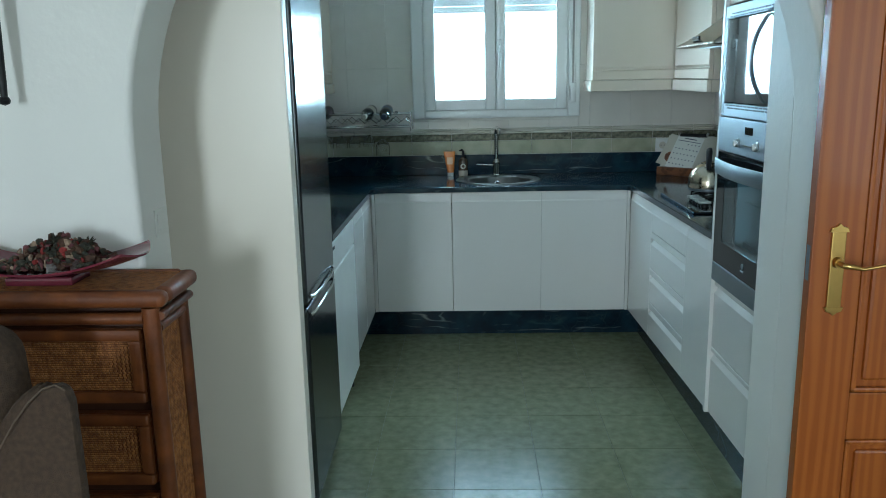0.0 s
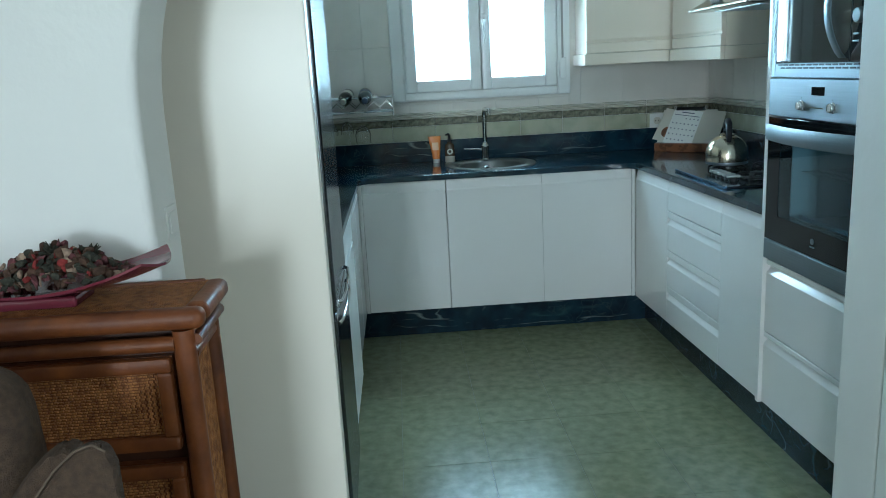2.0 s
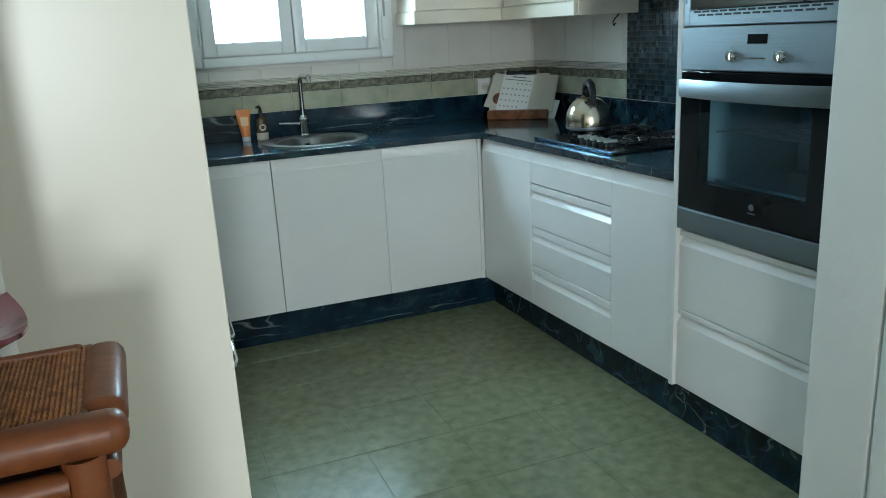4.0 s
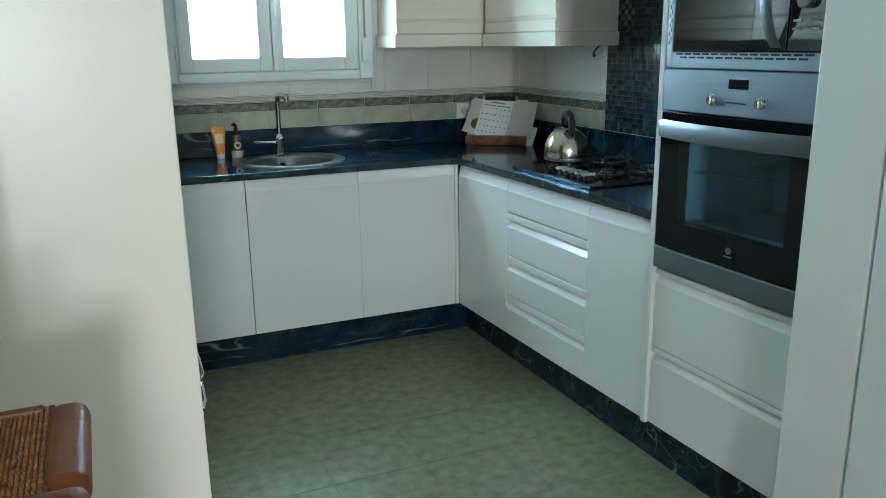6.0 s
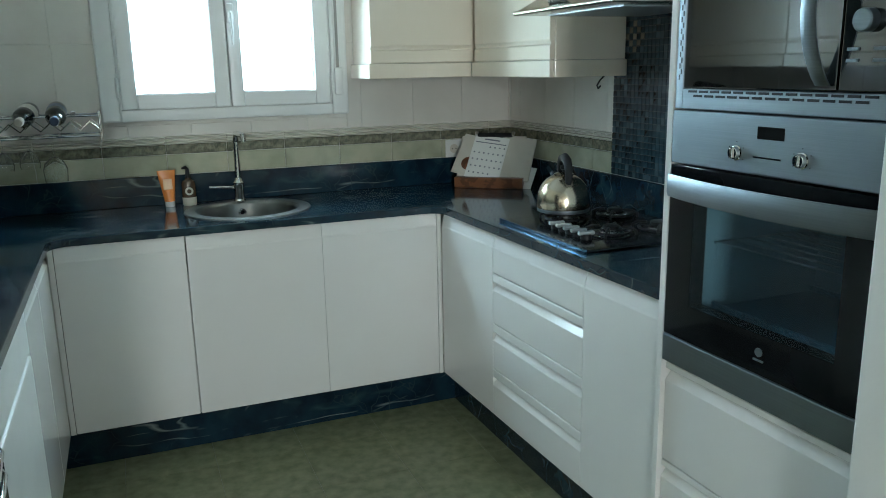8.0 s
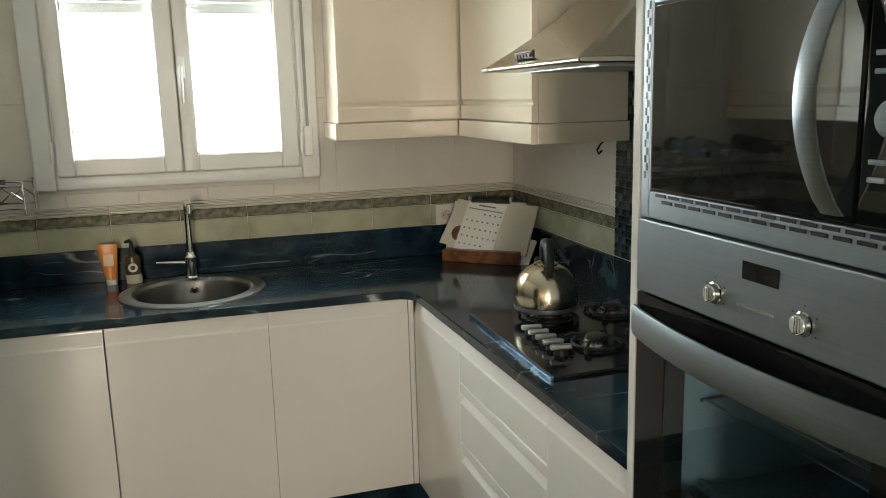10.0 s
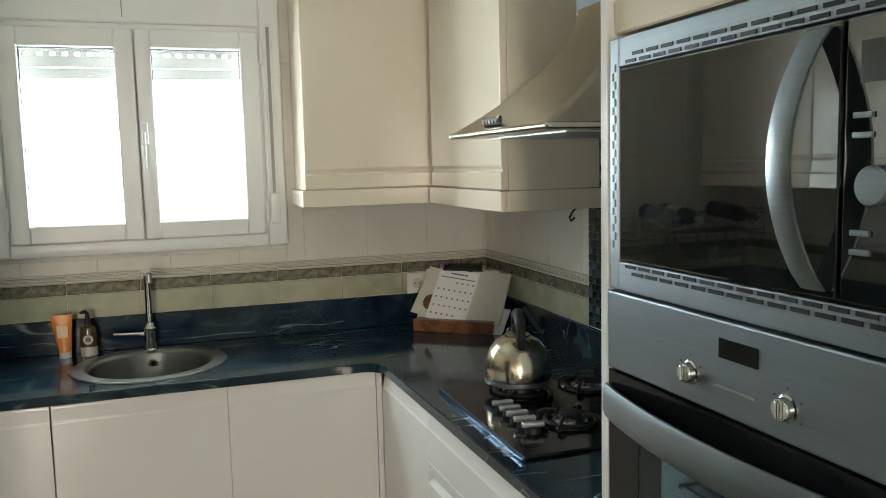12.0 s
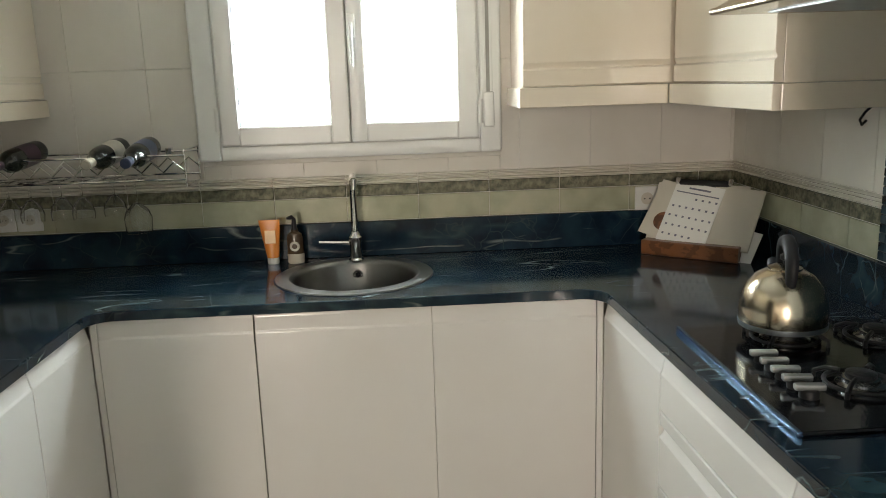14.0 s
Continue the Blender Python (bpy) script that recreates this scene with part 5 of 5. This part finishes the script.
part("rose", cyl((LX0 + 0.062, LY0 - 0.018, hz + 0.02), (LX0 + 0.062, LY0 - 0.004, hz + 0.02), 0.012, 0.015, 20), BRASS, ha)
part("lever", tube([(LX0 + 0.062, LY0 - 0.014, hz + 0.02), (LX0 + 0.062, LY0 - 0.045, hz + 0.02), (LX0 + 0.077, LY0 - 0.054, hz + 0.02), (LX0 + 0.102, LY0 - 0.055, hz + 0.014), (LX0 + 0.127, LY0 - 0.055, hz + 0.018), (LX0 + 0.172, LY0 - 0.055, hz + 0.026)], [0.007, 0.007, 0.007, 0.005, 0.0045, 0.004], 12), BRASS, ha)
part("latch_plate", box(LX0 - 0.001, LX0 + 0.003, LY0 + 0.010, LY1 - 0.010, hz - 0.03, hz + 0.06), STEEL, dl)
part("hinge", cyl((LX1 + 0.004, LY1, 1.8), (LX1 + 0.004, LY1, 1.9), 0.008, n=12), BRASS, dl)
part("hinge", cyl((LX1 + 0.004, LY1, 0.2), (LX1 + 0.004, LY1, 0.3), 0.008, n=12), BRASS, dl)
solid("door_frame", box(LX1 + 0.012, LX1 + 0.075, 2.06, 2.121, 0, 2.12, 0.003), PINE, "orange pine door frame post", "door frame", "structure")

# ---- tiles ----
MESHES = {}


def tile(name, parent, x0, x1, z0, z1, material, plane, face, depth=0.005, bev=0.0010):
    """One tile, proud of the wall. plane: n (along x), e or w (along y), f (floor: z0, z1 are y)."""
    w, h = round(x1 - x0, 4), round(z1 - z0, 4)
    key = (w, h, material.name, plane, depth)
    if key not in MESHES:
        bm = bmesh.new()
        lo = [bm.verts.new((a * w / 2, b * h / 2, 0)) for a, b in ((-1, -1), (1, -1), (1, 1), (-1, 1))]
        hi = [bm.verts.new((a * (w / 2 - bev), b * (h / 2 - bev), depth)) for a, b in ((-1, -1), (1, -1), (1, 1), (-1, 1))]
        bm.faces.new(hi)
        for k in range(4):
            bm.faces.new((lo[k], lo[(k + 1) % 4], hi[(k + 1) % 4], hi[k]))
        rot = {"n": Matrix.Rotation(radians(90), 4, "X"), "e": Matrix.Rotation(radians(-90), 4, "Z") @ Matrix.Rotation(radians(90), 4, "X"),
               "w": Matrix.Rotation(radians(90), 4, "Z") @ Matrix.Rotation(radians(90), 4, "X"), "f": Matrix()}[plane]
        bm.transform(rot)
        me = bpy.data.meshes.new(name)
        bm.to_mesh(me)
        bm.free()
        me.materials.append(material)
        MESHES[key] = me
    o = new(name, MESHES[key])
    c, q = (x0 + x1) / 2, (z0 + z1) / 2
    at = {"n": (c, face, q), "e": (face, c, q), "w": (face, c, q), "f": (c, q, face)}[plane]
    o.parent = parent
    o.location = Vector(at) - ORG[parent.name]
    return o


def clipped(x0, x1, z0, z1, hole):
    """The parts of a rectangle that a rectangular hole leaves."""
    a0, a1, b0, b1 = hole
    if x1 <= a0 or x0 >= a1 or z1 <= b0 or z0 >= b1:
        return [(x0, x1, z0, z1)]
    out = []
    if x0 < a0:
        out.append((x0, a0, z0, z1))
    if x1 > a1:
        out.append((a1, x1, z0, z1))
    m0, m1 = max(x0, a0), min(x1, a1)
    if z0 < b0:
        out.append((m0, m1, z0, b0))
    if z1 > b1:
        out.append((m0, m1, b1, z1))
    return out


def spans(lo, hi, phase, step):
    k = math.floor((lo - phase) / step)
    out = []
    while phase + k * step < hi - 1e-6:
        a, b = max(lo, phase + k * step), min(hi, phase + (k + 1) * step)
        if b - a > 0.012:
            out.append((a, b))
        k += 1
    return out


G = 0.0007
ROWS_W = ((1.192, 1.575), (1.575, 1.960), (1.960, 2.262))
HOLE = (CX0 + 0.004, CX1 - 0.004, CZ0 - 0.016, CZ1 - 0.004)


def tile_wall(parent, plane, face, lo, hi, phase, bphase, hole=None, skip=None):
    for a, b in spans(lo, hi, phase, 0.2545):
        rows = [(z0, z1, TILE, 0.003) for z0, z1 in ROWS_W] + [(2.345, 2.499, TILE, 0.003)]
        for z0, z1, m, d in rows:
            for r in (clipped(a, b, z0, z1, hole) if hole else [(a, b, z0, z1)]):
                if r[1] - r[0] > 0.006 and r[3] - r[2] > 0.006:
                    tile("tile", parent, r[0] + G, r[1] - G, r[2] + G, r[3] - G, m, plane, face, d)
    for a, b in spans(lo, hi, bphase, 0.2545):
        tile("tile", parent, a + G, b - G, 1.026, 1.112, GREENT, plane, face, 0.005)
        for z0 in (1.1135, 2.288):
            tile("border_tile", parent, a + G, b - G, z0, z0 + 0.042, BORDER, plane, face, 0.007, 0.003)
        for z0, h, d in ((1.157, 0.012, 0.011), (1.170, 0.009, 0.007), (1.180, 0.011, 0.010), (2.264, 0.010, 0.008), (2.275, 0.011, 0.011), (2.332, 0.012, 0.010)):
            tile("trim_tile", parent, a + G / 2, b - G / 2, z0, z0 + h, TRIMT, plane, face, d, 0.004)


tile_wall(wall_north, "n", WN, WW, WE, -0.045, 0.353, HOLE)
tile_wall(wall_east, "e", WE, 4.266, WN - 0.006, WN - 0.1, WN - 0.006)
tile_wall(wall_west, "w", WW, 3.22, WN - 0.006, WN - 0.1, WN - 0.006)

# dark glass mosaic behind the hob
mo = 0.0235
rnd = random.Random(9)
rest = {MOSAIC.name: bmesh.new(), MOSAIC_G.name: bmesh.new()}    # past the tiles that are parts
ncol, nrow, count = int((4.266 - 3.165) / mo), int((1.90 - 1.027) / mo), 0
solid("mosaic_bed", box(WE - 0.002, WE - 0.0002, 3.166, 4.266, 1.026, 1.91), MGROUT, "dark grout bed of the mosaic", "mosaic", "structure")
for i in range(ncol):
    for j in range(nrow):
        y1, z0 = 4.266 - mo * i, 1.027 + mo * j
        pale = rnd.random() < 0.16
        m = MOSAIC_P if abs(i - 5) + abs(j - 22) <= 3 and (i + j) % 2 else (MOSAIC_G if pale else MOSAIC)
        if i < 12 and j < 25:
            tile("mosaic_tile", wall_east, y1 - mo + 0.001, y1 - 0.001, z0 + 0.001, z0 + mo - 0.001, m, "e", WE - 0.002, 0.004, 0.001)
        else:
            box(WE - 0.006, WE - 0.002, y1 - mo + 0.001, y1 - 0.001, z0 + 0.001, z0 + mo - 0.001, bm=rest[m.name])
for m in (MOSAIC, MOSAIC_G):
    part("mosaic_rest", rest[m.name], m, wall_east, smooth=False, kind="stuff")

# floor tiles
FL_OB = bpy.data.objects["floor"]
for a, b in spans(-0.98, 1.2, -0.113, 0.3265):
    for c, d in spans(1.83, 4.78, 2.81, 0.3265):
        tile("tile", FL_OB, a + 0.0009, b - 0.0009, c + 0.0009, d - 0.0009, FLOORT, "f", -0.0015, 0.0015, 0.0007)
